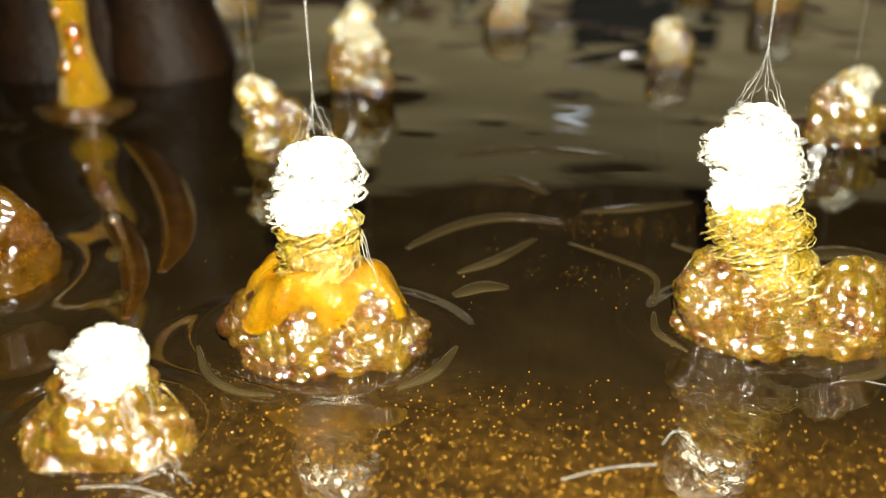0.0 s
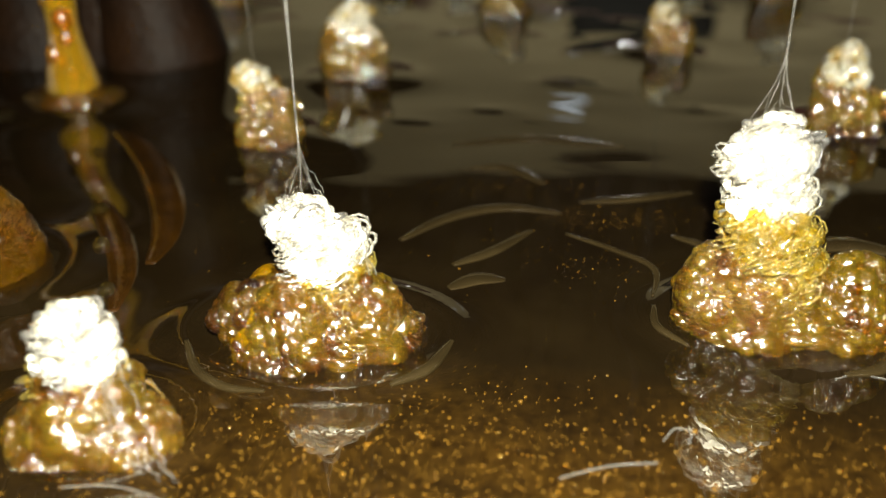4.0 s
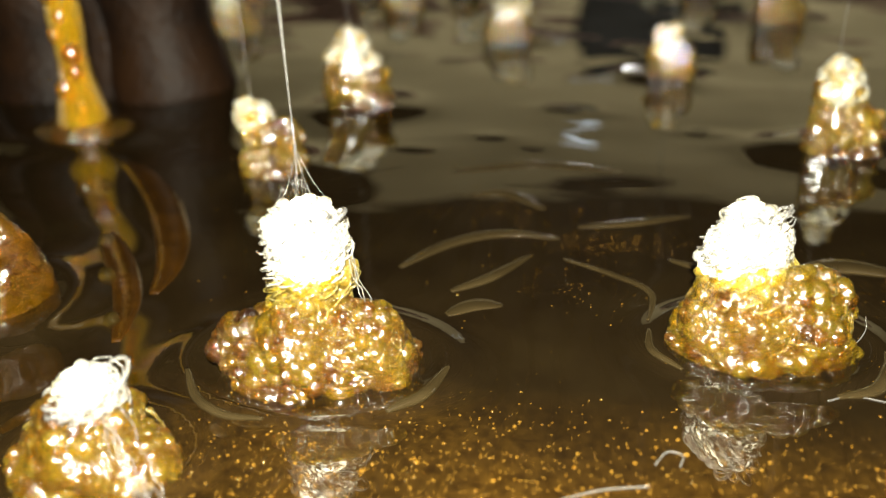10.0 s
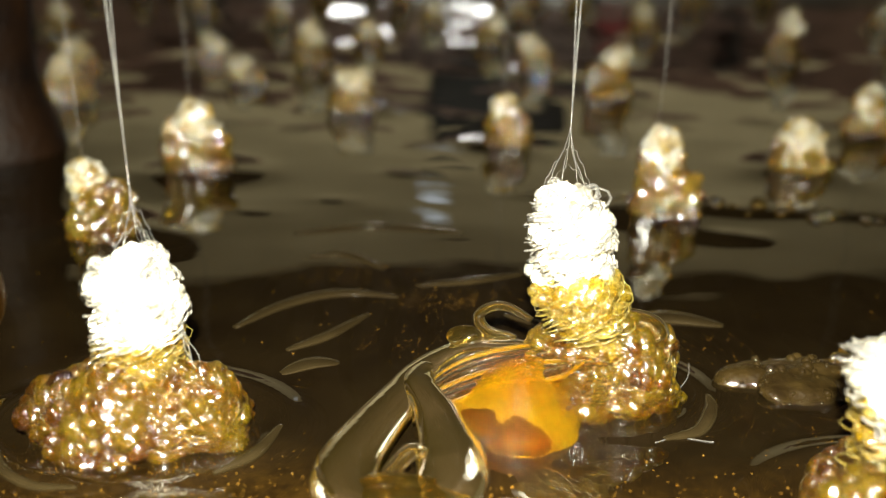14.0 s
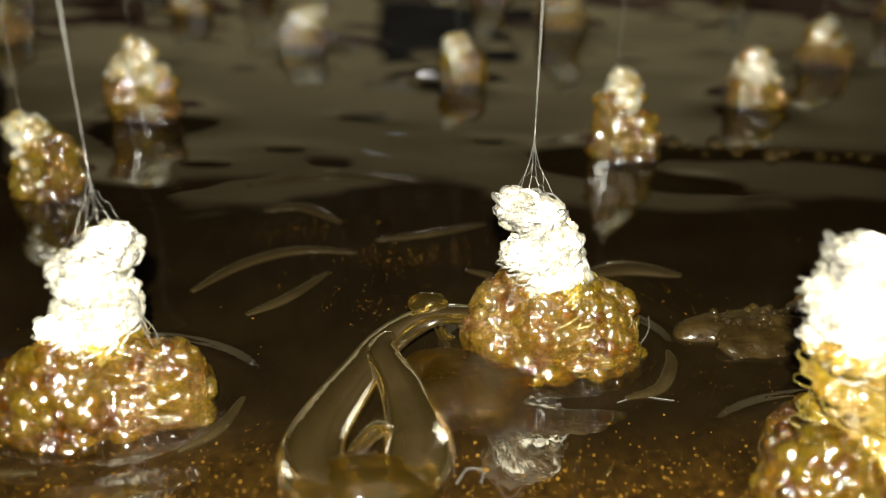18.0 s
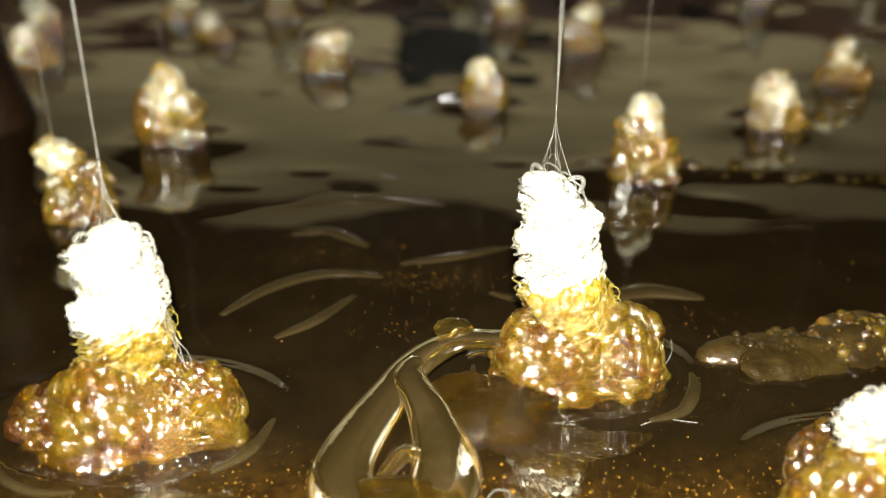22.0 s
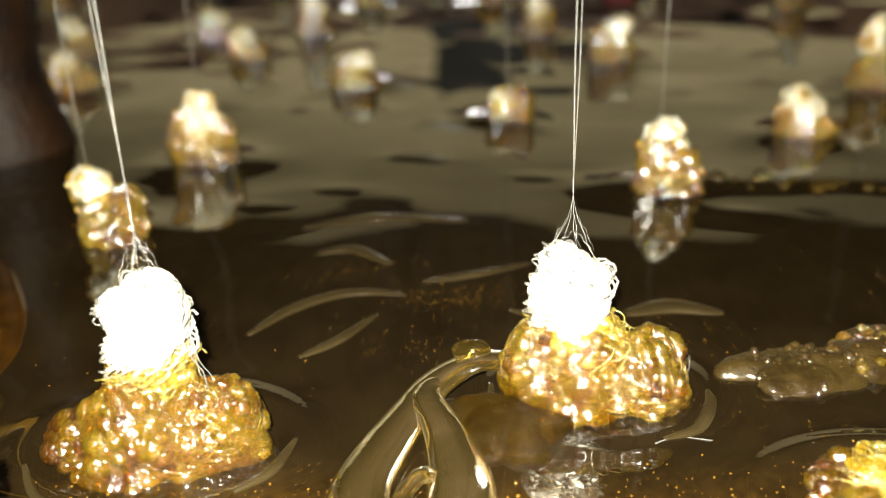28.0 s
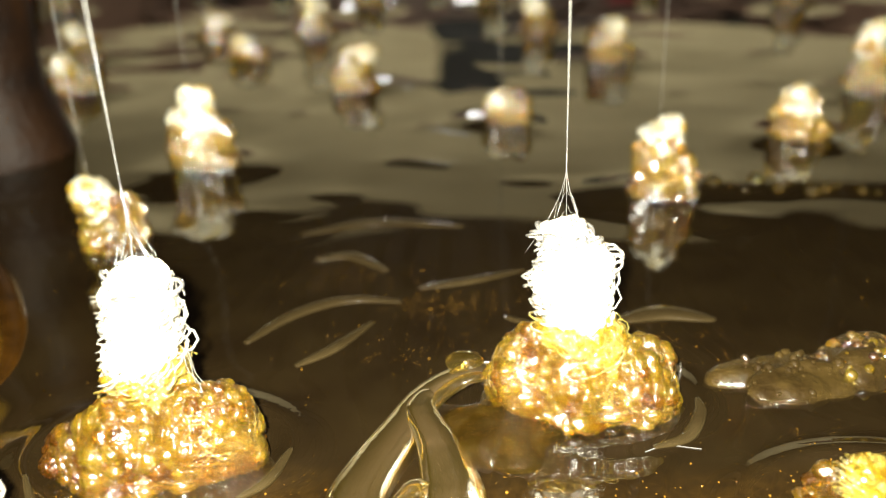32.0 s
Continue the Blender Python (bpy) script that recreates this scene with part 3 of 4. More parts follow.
class Pile:
    """A pile: a mound, coils stacked along a bent axis, and a thread falling on its top."""

    def __init__(self, name, place, label, group, seed, radii, layers, thick, low=0.010, strand=True, tent=0.017, spread=1.3, pale_from=0.5, fine=True, tone=None, wander=0.0009):
        self.root = thing(name, label, "honey pile", pose(*place, 0), group)
        self.low, self.seed, self.rows, self.wander = low, seed, [], wander
        self.coils = []
        for k in range(layers):
            u = k / max(layers - 1, 1)
            R = np.interp(u, [0, 0.5, 1], radii)
            wire, core = (M_WIRE, tone or M_CORE) if u >= pale_from else (M_WIRE_GOLD, M_YELLOW if tone else M_GOLD)
            ob = part("coil", coil_mesh(seed + k % 5, round(float(R), 4), thick, wire, core, spread, fine), self.root)
            if tone:
                pale = u >= pale_from + (0.18 if k % 2 else -0.18)
                skin = (seed + k % 5, round(float(R), 4), pale)
                if skin not in SKINS:
                    SKINS[skin] = mesh_of("bubble_skin", *joined(beads(dome(seed + k % 5, R, R, thick * 0.75, sink=0.9, around=40, up=12)[0], seed + k + 77, 30, 0.0008, 0.0021, 0.35, 1.2)), M_SPECK if pale else M_FAR_BRIGHT)
                part("bubble_skin", SKINS[skin], ob, None, "countless small honey bubbles")["kind"] = "stuff"
            self.coils.append((ob, u))
        self.strand = part("strand", strand_mesh(seed + 40, 0.00015 if fine and not tone else 0.00011, 0.0072 if fine and not tone else 0.003, tent), self.root, None, "thin clear falling honey thread") if strand else None
        self.crown = None
        if fine and not tone:
            self.crown = part("loop_crown", mesh_of("loop_crown", *coil(seed + 9, radii[2] + 0.0008, 0.0034, 2, 10, 0.00027, 1.25, 6, False)[0], M_STRAND), self.root, None, "clear glassy loops of fresh honey thread")

            for k in range(4):
                ang, s, wide = k * 1.57 + seed, np.linspace(0, 1, 20)[:, None], radii[2] * (0.45 + 0.14 * (k % 3))
                out, across = np.array((math.cos(ang), math.sin(ang), 0)), np.array((-math.sin(ang), math.cos(ang), 0.25))
                loop = out * (radii[2] * 0.75 + wide * np.sin(math.pi * s)) + across * wide * 0.7 * np.cos(math.pi * s) + np.array((0, 0, 0.0018)) * np.sin(math.pi * s)
                part("loop", mesh_of("loop", *tube(loop, 0.00042 + 0.0001 * (k % 2), 8), M_STRAND), self.crown)

    def place_at(self, u, xm, zm, xt, zt):
        """A point on the bent axis from the mound up through (xm, zm) to (xt, zt)."""
        zt = zt - 0.0042
        c = 2 * xm - 0.5 * xt
        zc = 2 * zm - 0.5 * (self.low + zt)
        x = 2 * u * (1 - u) * c * 0.75 + u * u * xt
        z = (1 - u) ** 2 * self.low + 2 * u * (1 - u) * zc + u * u * zt
        return x, z

    def key(self, t, xm, zm, xt, zt, lift=0.0):
        """Where the middle and the top of the pile are at t seconds, in millimetres; lift: by how much the thread hangs free above it."""
        self.rows.append((t, xm / 1000, zm / 1000, xt / 1000, zt / 1000, lift / 1000))

    def go(self):
        r = rng_of(self.seed)
        rows = self.rows
        if rows[-1][0] < 32.0:
            rows = rows + [(32.0, *rows[-1][1:])]
        if rows[0][0] > 0.0:
            rows = [(0.0, *rows[0][1:])] + rows
        for ob, u in self.coils + ([(self.crown, 1.03)] if self.crown else []):
            start, tilt = r.uniform(0, 360), r.uniform(-13, 13, 2)
            aside = r.normal(0, self.wander, 2)
            way = []
            for n, (t, *k, lift) in enumerate(rows):
                x, z = self.place_at(u, *k)
                x2, z2 = self.place_at(min(u + 0.1, 1.1), *k)
                bend = math.degrees(math.atan2(x2 - x, max(z2 - z, 0.002))) * 0.8
                jig = r.normal(0, 0.0005, 2) * (0.3 + u)
                way.append((t, pose(x + jig[0] + aside[0], jig[1] + aside[1], z, tilt[0] * (1 + 0.4 * math.sin(t + 5 * u)), bend + tilt[1], start + 11 * t * u)))
            walk(ob, way)
        if self.strand:
            walk(self.strand, [(t, pose(xt + 0.0004 * math.sin(5 * t), 0, zt - 0.0052 + lift, 0, 0, 13 * t)) for t, xm, zm, xt, zt, lift in rows])


def mound(pile, seed, rx, ry, h, x=0.0, y=0.0, z=0.0, material=None, name="mound", label="", bubbles=260, large=0.0026, threads=0, sink=0.35):
    """A lump of sunken honey: knobbly, with coils melting into it and bubbles under its skin."""
    v, f = dome(seed, rx, ry, h, 0.0030, 0.0011, 100, 128, 36, sink=sink, lump=0.20)
    worms = tangle(seed + 2, rx, ry, h, threads or 3, 11 if threads else 7, 0.00038 if threads else 0.00042, proud=1.05 if threads else 1.02)
    body = part(name, mesh_of(name, *joined([(v, f), worms]), material or M_MOUND), pile.root, pose(x, y, z), label)
    skin_of(body, beads(v, seed + 1, int(bubbles * 1.25), 0.0005, large * 1.15, 0.48, 2.3), material or M_MOUND)
    return body


def skin_of(body, pieces, material):
    """The countless small bubbles on a piece of honey, as one part."""
    ob = part("bubble_skin", mesh_of("bubble_skin", *joined(pieces), material), body, None, "countless small amber honey bubbles")
    ob["kind"] = "stuff"
    return ob


def drops(pile, seed, count, ring, small, large, squash=0.75, name="drop"):
    """Smooth wet drops of honey round the foot of a pile."""
    r = rng_of(seed)
    for k in range(count):
        a = -math.pi / 2 + (k - (count - 1) / 2) * 2.6 / count + r.uniform(-0.25, 0.25)
        size = r.uniform(small, large)
        v, f = BALLS[3]
        wob = 1 + 0.06 * np.sin(v[:, :1] * 3 + k) + 0.05 * np.sin(v[:, 1:2] * 4 + 2 * k)
        me = mesh_of(name, v * wob * (size * r.uniform(0.9, 1.3), size, size * squash), f, M_DROP)
        part(name, me, pile.root, pose(ring * math.cos(a), ring * 0.8 * math.sin(a), size * r.uniform(-0.1, 0.35)))


GROUP = "piles of coiled honey on the honey surface"
pile_a = Pile("honey_pile", PILE_A, "tall pile of pale coiled honey on a knobbly amber mound", GROUP, 11, (0.0095, 0.0078, 0.0056), 12, 0.0050, low=0.004, pale_from=0.44)
mound(pile_a, 101, 0.0175, 0.0140, 0.0055, 0.0020, material=M_DARK, bubbles=380)
a_right = mound(pile_a, 102, 0.0092, 0.0085, 0.0105, 0.0105, -0.0030, 0.0030, None, "lobe", "bubbly amber lobe of sunken coils", 170, 0.0018, 6, 0.8)
a_left = mound(pile_a, 103, 0.0092, 0.0080, 0.0080, -0.0095, -0.0030, 0.0020, M_DARK, "lobe", "darker amber lobe with large bubbles", 170, 0.0028, 0, 0.8)
a_front = mound(pile_a, 104, 0.0088, 0.0078, 0.0100, -0.0015, -0.0060, 0.0030, name="lobe", bubbles=190, threads=5, sink=0.8)
pile_b = Pile("honey_pile", PILE_B, "tall pile of white coiled honey on an amber mound", GROUP, 23, (0.0108, 0.0084, 0.0056), 12, 0.0052, low=0.004, pale_from=0.44)
mound(pile_b, 111, 0.0158, 0.0125, 0.0062, -0.002, bubbles=320)
b_right = mound(pile_b, 112, 0.0088, 0.0080, 0.0120, 0.0055, -0.0030, 0.0040, name="lobe", bubbles=190, large=0.0026, threads=4, sink=0.8)
b_left = mound(pile_b, 113, 0.0080, 0.0075, 0.0095, -0.0105, -0.0020, 0.0045, None, "lobe", "lobe of sunken coils", 150, 0.0020, 5, 0.8)
b_front = mound(pile_b, 114, 0.0095, 0.0085, 0.0105, -0.0030, -0.0030, 0.0035, name="lobe", bubbles=180, threads=6, sink=0.8)
pile_c = Pile("honey_pile", PILE_C, "short pile of white coiled honey on a pale amber mound", GROUP, 37, (0.0088, 0.0074, 0.0054), 7, 0.0046, low=0.004)
mound(pile_c, 121, 0.0128, 0.0115, 0.0062, -0.0008, bubbles=380, large=0.0018)
mound(pile_c, 122, 0.0062, 0.0056, 0.0040, 0.0095, -0.0035, 0.0005, name="lobe", bubbles=100, large=0.0016, sink=0.8)
mound(pile_c, 123, 0.0090, 0.0080, 0.0085, -0.0005, -0.0020, 0.0030, name="lobe", bubbles=150, threads=5, sink=0.8)
pile_d = Pile("honey_pile", PILE_D, "broad pile of white coiled honey with a leaning top", GROUP, 53, (0.0100, 0.0084, 0.0058), 11, 0.0052, low=0.004)
d_base = mound(pile_d, 131, 0.0190, 0.0155, 0.0052, material=M_DARK, bubbles=380)
d_side = mound(pile_d, 132, 0.0088, 0.0078, 0.0065, -0.0110, -0.0060, 0.0015, name="lobe", bubbles=180, sink=0.8)
d_gold = mound(pile_d, 133, 0.0105, 0.0095, 0.0095, 0.0010, 0.0000, 0.0020, M_GOLD, "lobe", "golden lobe of sunken coils", 160, 0.0020, 6, 0.8)



def skirt(pile, seed, wide, deep, material, label):
    """A ruffled film of honey that has slumped round a pile."""
    a, w = np.meshgrid(np.linspace(0, 2 * math.pi, 97)[:-1], np.linspace(0, 1, 15))
    r = wide * (0.55 + 0.45 * w ** 0.7) * (1 + 0.10 * np.sin(3 * a + seed) + 0.07 * np.sin(7 * a + 2 * w + seed) + 0.04 * np.sin(13 * a))
    z = deep * (1 - w ** 1.6) * (1 + 0.15 * np.sin(4 * a + seed)) - 0.0012 * np.sin(9 * a + seed) * w
    top = np.stack([r * np.cos(a), 0.8 * r * np.sin(a), z], -1).reshape(-1, 3)
    low = top * (0.90, 0.90, 1.0) - (0, 0, 0.0013)
    n, m = 96, 96 * 15
    f = []
    for j in range(14):
        for i in range(n):
            q = (j * n + i, (j + 1) * n + i, (j + 1) * n + (i + 1) % n, j * n + (i + 1) % n)
            f += [q, tuple(m + g for g in q[::-1])]
    for j in (0, 14):
        f += [(j * n + i, j * n + (i + 1) % n, m + j * n + (i + 1) % n, m + j * n + i) for i in range(n)]
    return part("skirt", mesh_of("skirt", np.concatenate([top, low]), f, material), pile.root, pose(0, 0, 0.005), label)


a_skirt = skirt(pile_a, 2.0, 0.0160, 0.0090, M_ORANGE, "bright orange film slumped round the pile")
drops(pile_a, 761, 5, 0.0150, 0.0024, 0.0040, 0.8)
drops(pile_b, 762, 5, 0.0118, 0.0024, 0.0040, 0.8)
drops(pile_c, 763, 4, 0.0102, 0.0022, 0.0036, 0.8)
drops(pile_d, 764, 4, 0.0140, 0.0024, 0.0040, 0.8)


def drape(pile, seed, start, end, count, spread):
    """Thin threads that hang from the pile down to the honey."""
    r = rng_of(seed)
    for k in range(count):
        a, b = np.array(start) + r.normal(0, spread, 3), np.array(end) + r.normal(0, spread, 3) * (1, 1, 0.2)
        s = np.linspace(0, 1, 22)[:, None]
        line = a + (b - a) * s + np.array([0.0006 * math.sin(k), 0, -0.0030]) * np.sin(math.pi * s) + 0.00022 * np.sin(s * (20 + 5 * k) + k)
        part("hanging_thread", mesh_of("hanging_thread", *tube(line, r.uniform(0.00007, 0.00013), 5), M_STRAND), pile.root)


drape(pile_c, 771, (0.0060, -0.0050, 0.0150), (0.0165, -0.0110, 0.0005), 7, 0.0014)
drape(pile_a, 772, (0.0080, -0.0020, 0.0240), (0.0190, -0.0060, 0.0010), 3, 0.0008)
far = []
DOMES = {}
for n, ((x, y), h, w, lean) in enumerate(FAR_PILES):
    r = rng_of(900 + n)
    p = Pile("honey_pile", (x, y), "small pile of pale coiled honey on a brown amber foot", GROUP, 60 + n * 10, (w * r.uniform(0.80, 1.0), w * r.uniform(0.48, 0.66), w * r.uniform(0.18, 0.30)), 7, 0.0040,
             low=h * 0.20, strand=n in (0, 1, 3, 4, 6), tent=0.006, spread=0.7, pale_from=(0.42, 0.32, 0.36, 0.48)[n % 4], fine=False, tone=M_CREAM, wander=w * 0.16)
    v, f = dome(200 + n, w * 1.10, w * 0.95, h * 0.24, 0.0022, 0.0008, 70, 64, 20)
    skin_of(part("mound", mesh_of("mound", v, f, M_DARK), p.root), beads(v, 220 + n, 110, 0.0008, 0.0022, 0.3, 1.3), M_DARK)
    drops(p, 700 + n, 12, w * 1.0, w * 0.12, w * 0.30, 0.8)
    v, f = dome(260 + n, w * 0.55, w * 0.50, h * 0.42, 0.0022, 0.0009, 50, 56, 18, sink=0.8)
    lobe = part("side_lobe", mesh_of("side_lobe", v, f, M_FAR_BRIGHT), p.root,
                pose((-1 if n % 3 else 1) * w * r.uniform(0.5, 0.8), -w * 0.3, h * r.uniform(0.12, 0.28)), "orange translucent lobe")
    skin_of(lobe, beads(v, 280 + n, 90, 0.0006, 0.0016, 0.3, 1.3), M_FAR_BRIGHT)
    far.append((p, h, lean, n))
for n, ((x, y), h, w) in enumerate(FARTHER_PILES):
    p = Pile("honey_pile", (x, y), "small blurred pile of pale honey far down the tray", GROUP, 60 + (n % 4) * 10, (0.0090, 0.0060, 0.0030), 5, 0.0052,
             low=h * 0.2, strand=False, spread=0.8, pale_from=0.4, fine=False, tone=M_CREAM, wander=0.0014)
    key = n % 3
    if key not in DOMES:
        v, f = dome(300 + key, 0.0105, 0.0092, 0.0055, 0.0024, 0.0008, 60, 48, 14)
        DOMES[key] = mesh_of("mound", v, f, M_DARK), mesh_of("bubble_skin", *joined(beads(v, 320 + key, 100, 0.0010, 0.0028, 0.3, 1.3)), M_DARK)
    body = part("mound", DOMES[key][0], p.root)
    part("bubble_skin", DOMES[key][1], body, None, "countless small amber honey bubbles")["kind"] = "stuff"
    drops(p, 740 + n, 8, 0.0105, 0.0016, 0.0040, 0.9)
    far.append((p, h, rng_of(n).uniform(-0.15, 0.2), n + 20))


# ---- loose honey shapes ----
def smooth_path(points, n):
    """A smooth curve through a few points."""
    p = np.asarray(points, float)
    s = np.linspace(0, len(p) - 1, n)
    i = np.clip(s.astype(int), 0, len(p) - 2)
    q = np.concatenate([[2 * p[0] - p[1]], p, [2 * p[-1] - p[-2]]])
    u = (s - i)[:, None]
    a, b, c, d = q[i], q[i + 1], q[i + 2], q[i + 3]
    return 0.5 * (2 * b + (c - a) * u + (2 * a - 5 * b + 4 * c - d) * u ** 2 + (3 * b - a - 3 * c + d) * u ** 3)


def ribbon():
    t = thing("honey_ribbon", "thick clear honey ribbon folded into a teardrop loop", "honey ribbon", pose(-0.004, 0.142, 0))
    o = Vector((-0.004, 0.142, 0))
    outer = [(0.0200, 0.1590, 0.0085), (0.0126, 0.1606, 0.0072), (0.0060, 0.1622, 0.0062), (0.0002, 0.1605, 0.0052), (-0.0046, 0.1558, 0.0045), (-0.0080, 0.1487, 0.0038), (-0.0125, 0.1381, 0.0030),
             (-0.0153, 0.1287, 0.0026), (-0.0150, 0.1213, 0.0024), (-0.0112, 0.1166, 0.0024), (-0.0050, 0.1150, 0.0024)]
    inner = [(-0.0012, 0.1590, 0.0054), (-0.0046, 0.1550, 0.0050), (-0.0044, 0.1500, 0.0048), (-0.0016, 0.1433, 0.0044), (0.0008, 0.1358, 0.0036), (0.0022, 0.1288, 0.0030), (0.0016, 0.1213, 0.0026), (-0.0020, 0.1162, 0.0024)]
    curl = [(-0.0092, 0.1215, 0.0024), (-0.0078, 0.1250, 0.0034), (-0.0052, 0.1282, 0.0044), (-0.0030, 0.1290, 0.0040), (-0.0016, 0.1262, 0.0030)]
    steps = np.linspace(0, 1, 72)
    for name, pts, r, flat in (("outer_fold", outer, (0.0028, 0.0036, 0.0048, 0.0056, 0.0058), 0.44), ("inner_fold", inner, (0.0014, 0.0032, 0.0048, 0.0060, 0.0058), 0.46), ("curl", curl, (0.0010, 0.0016, 0.0019, 0.0016, 0.0008), 0.8)):
        p = smooth_path(np.array(pts) - np.array(o), 72)
        p[:, 2] -= np.interp(p[:, 2], [0.0040, 0.0060], [0.0016, 0.0])
        v, f = tube(p, np.interp(steps, [0, 0.25, 0.5, 0.75, 1], r) * (1 + 0.06 * np.sin(steps * 11)) * np.clip(np.sin(np.clip(steps, 0.02, 0.98) * math.pi) * 4, 0.3, 1), 22, flat)
        part(name, mesh_of(name, v, f, M_CLEAR), t)
    v, f = dome(77, 0.0042, 0.0026, 0.0019, 0.002, 0.0002, 20, 40, 16)
    part("bead", mesh_of("bead", v, f, M_CLEAR), t, pose(0.0080, 0.0225, 0.0075), "clear round bead of honey")
    v, f = dome(78, 0.0118, 0.0062, 0.0038, 0.003, 0.0002, 20, 64, 20)
    part("pooled_end", mesh_of("pooled_end", v, f, M_CLEAR), t, pose(-0.0018, -0.0235, 0.0))
    v, f = dome(80, 0.0125, 0.0085, 0.0034, 0.0026, 0.0012, 60, 72, 20, lump=0.30)
    part("thin_film", mesh_of("thin_film", v, f, M_FILM), t, pose(0.0150, 0.0045, -0.0004), "thin clear amber film beside the loop")
    return t


def film_sheet():
    """The orange film that drapes from the pile and sinks."""
    t = thing("honey_sheet", "bright orange honey film draped from the pile", "honey sheet", pose(0.0150, 0.1475, 0))
    n, k = 72, 40
    u, w = np.meshgrid(np.linspace(0, 1, n), np.linspace(0, 1, k))
    fold = 1.5 * np.sin(9 * u + 4 * w + 2 * np.sin(4 * w + 1)) + 0.6 * np.sin(17 * u - 6 * w + 3 * np.sin(3 * u)) * w
    x = (u - 0.5) * (0.024 + 0.008 * w) - 0.005 * w + 0.0005 * fold
    y = 0.006 - 0.015 * w - 0.004 * np.sin(math.pi * u) * w + 0.0003 * fold
    edge = np.sin(math.pi * np.clip(u, 0.002, 0.998)) ** 0.6
    z = -0.004 + (0.0140 * (1 - w) ** 0.75 + 0.0035 * np.sin(math.pi * w)) * (0.25 + 0.75 * edge) + 0.0010 * fold * (0.4 + w) * edge
    top = np.stack([x, y, z], -1).reshape(-1, 3)
    low = top - np.array([0, -0.0010, 0.0022])
    m = n * k
    f = []
    for b in range(k - 1):
        for a in range(n - 1):
            q = (b * n + a, (b + 1) * n + a, (b + 1) * n + a + 1, b * n + a + 1)
            f += [q, tuple(m + g for g in q[::-1])]
    rim = list(range(n)) + [b * n + n - 1 for b in range(1, k)] + [(k - 1) * n + a for a in range(n - 2, -1, -1)] + [b * n for b in range(k - 2, 0, -1)]
    f += [(a, b, m + b, m + a) for a, b in zip(rim, rim[1:] + rim[:1])]
    part("film", mesh_of("film", np.concatenate([top, low]), f, M_ORANGE), t)
    for name, way, thick, material in (
            ("loop", [(0.0120, 0.0130, 0.0110), (0.0195, 0.0120, 0.0165), (0.0262, 0.0110, 0.0150), (0.0270, 0.0100, 0.0095), (0.0215, 0.0090, 0.0080), (0.0150, 0.0095, 0.0092)], 0.0015, M_CLEAR),
            ("loop", [(0.0020, 0.0160, 0.0130), (-0.0040, 0.0190, 0.0145), (-0.0085, 0.0190, 0.0125), (-0.0070, 0.0170, 0.0098), (-0.0010, 0.0150, 0.0095)], 0.0012, M_CLEAR)):
        line = smooth_path(np.array(way), 48)
        part(name, mesh_of(name, *tube(line, thick * np.interp(np.linspace(0, 1, 48), [0, 0.1, 0.35, 0.8, 0.95, 1], [0.55, 0.9, 1.0, 1.15, 0.8, 0.3]), 16, 0.85), material), t)
    for k in range(7):
        way = [(0.0180 - 0.0012 * k, 0.0035 - 0.0006 * k, 0.0100 + 0.0004 * k), (0.0060, 0.0085 - 0.0014 * k, 0.0112 - 0.0004 * k), (-0.0060, 0.0095 - 0.0016 * k, 0.0090 - 0.0005 * k),
               (-0.0150 - 0.0004 * k, 0.0060 - 0.0020 * k, 0.0062 - 0.0004 * k), (-0.0215 + 0.0006 * k, -0.0030 - 0.0016 * k, 0.0020)]
        line = smooth_path(np.array(way), 44)
        part("draped_strand", mesh_of("draped_strand", *tube(line, (0.0007 + 0.0003 * (k % 3)) * np.interp(np.linspace(0, 1, 44), [0, 0.1, 0.9, 1], [0.4, 1, 0.9, 0.3]), 12, 0.7), M_FILM if k % 3 else M_ORANGE), t)
    return t


def veil():
    """The sheaf of threads that comes down with the dollop."""
    t = thing("honey_veil", "sheaf of clear honey threads falling from the frame", "honey threads", pose(0.022, 0.158, 0.15))
    r = rng_of(33)
    for k in range(14):
        a, out = r.uniform(0, 6.28), r.uniform(0.2, 1.0)
        s = np.linspace(0, 1, 26)
        wide = np.interp(s, [0, 0.18, 0.45, 1], [0.0110, 0.0075, 0.0045, 0.0030]) * out
        pts = np.stack([wide * math.cos(a) + 0.0005 * np.sin(9 * s + k), 0.5 * wide * math.sin(a), 0.135 * s], -1)
        part("thread", mesh_of("thread", *tube(pts, r.uniform(0.00006, 0.00016), 6), M_STRAND), t)
    return t


honey_veil = veil()
honey_ribbon = ribbon()
honey_sheet = film_sheet()


def stream():
    t = thing("honey_stream", "thick amber stream of honey pouring into the tray", "honey stream", pose(*STREAM, 0))
    z = np.linspace(0.0, 0.30, 60)
    r = 0.0050 + 0.0016 * np.exp(-z / 0.02) * 2.2 + 0.0010 * np.sin(z * 170) + 0.0007 * np.sin(z * 61 + 1)
    pts = np.stack([0.0010 * np.sin(z * 30), 0 * z, z - 0.004], -1)
    part("column", mesh_of("column", *tube(pts, r, 24), M_STREAM), t)
    r = rng_of(89)
    for k in range(14):
        v, f = BALLS[3]
        size, high = r.uniform(0.0018, 0.0034), 0.004 + 0.0062 * k
        part("drop", mesh_of("drop", v * size * (1, 1, r.uniform(1.0, 1.7)), f, M_DROP), t, pose(r.uniform(-0.0040, 0.0040), -0.0040, high))
    part("foot", mesh_of("foot", *dome(88, 0.016, 0.013, 0.0055, 0.003, 0.0006, 40, 64, 18), M_DARK), t)


stream()


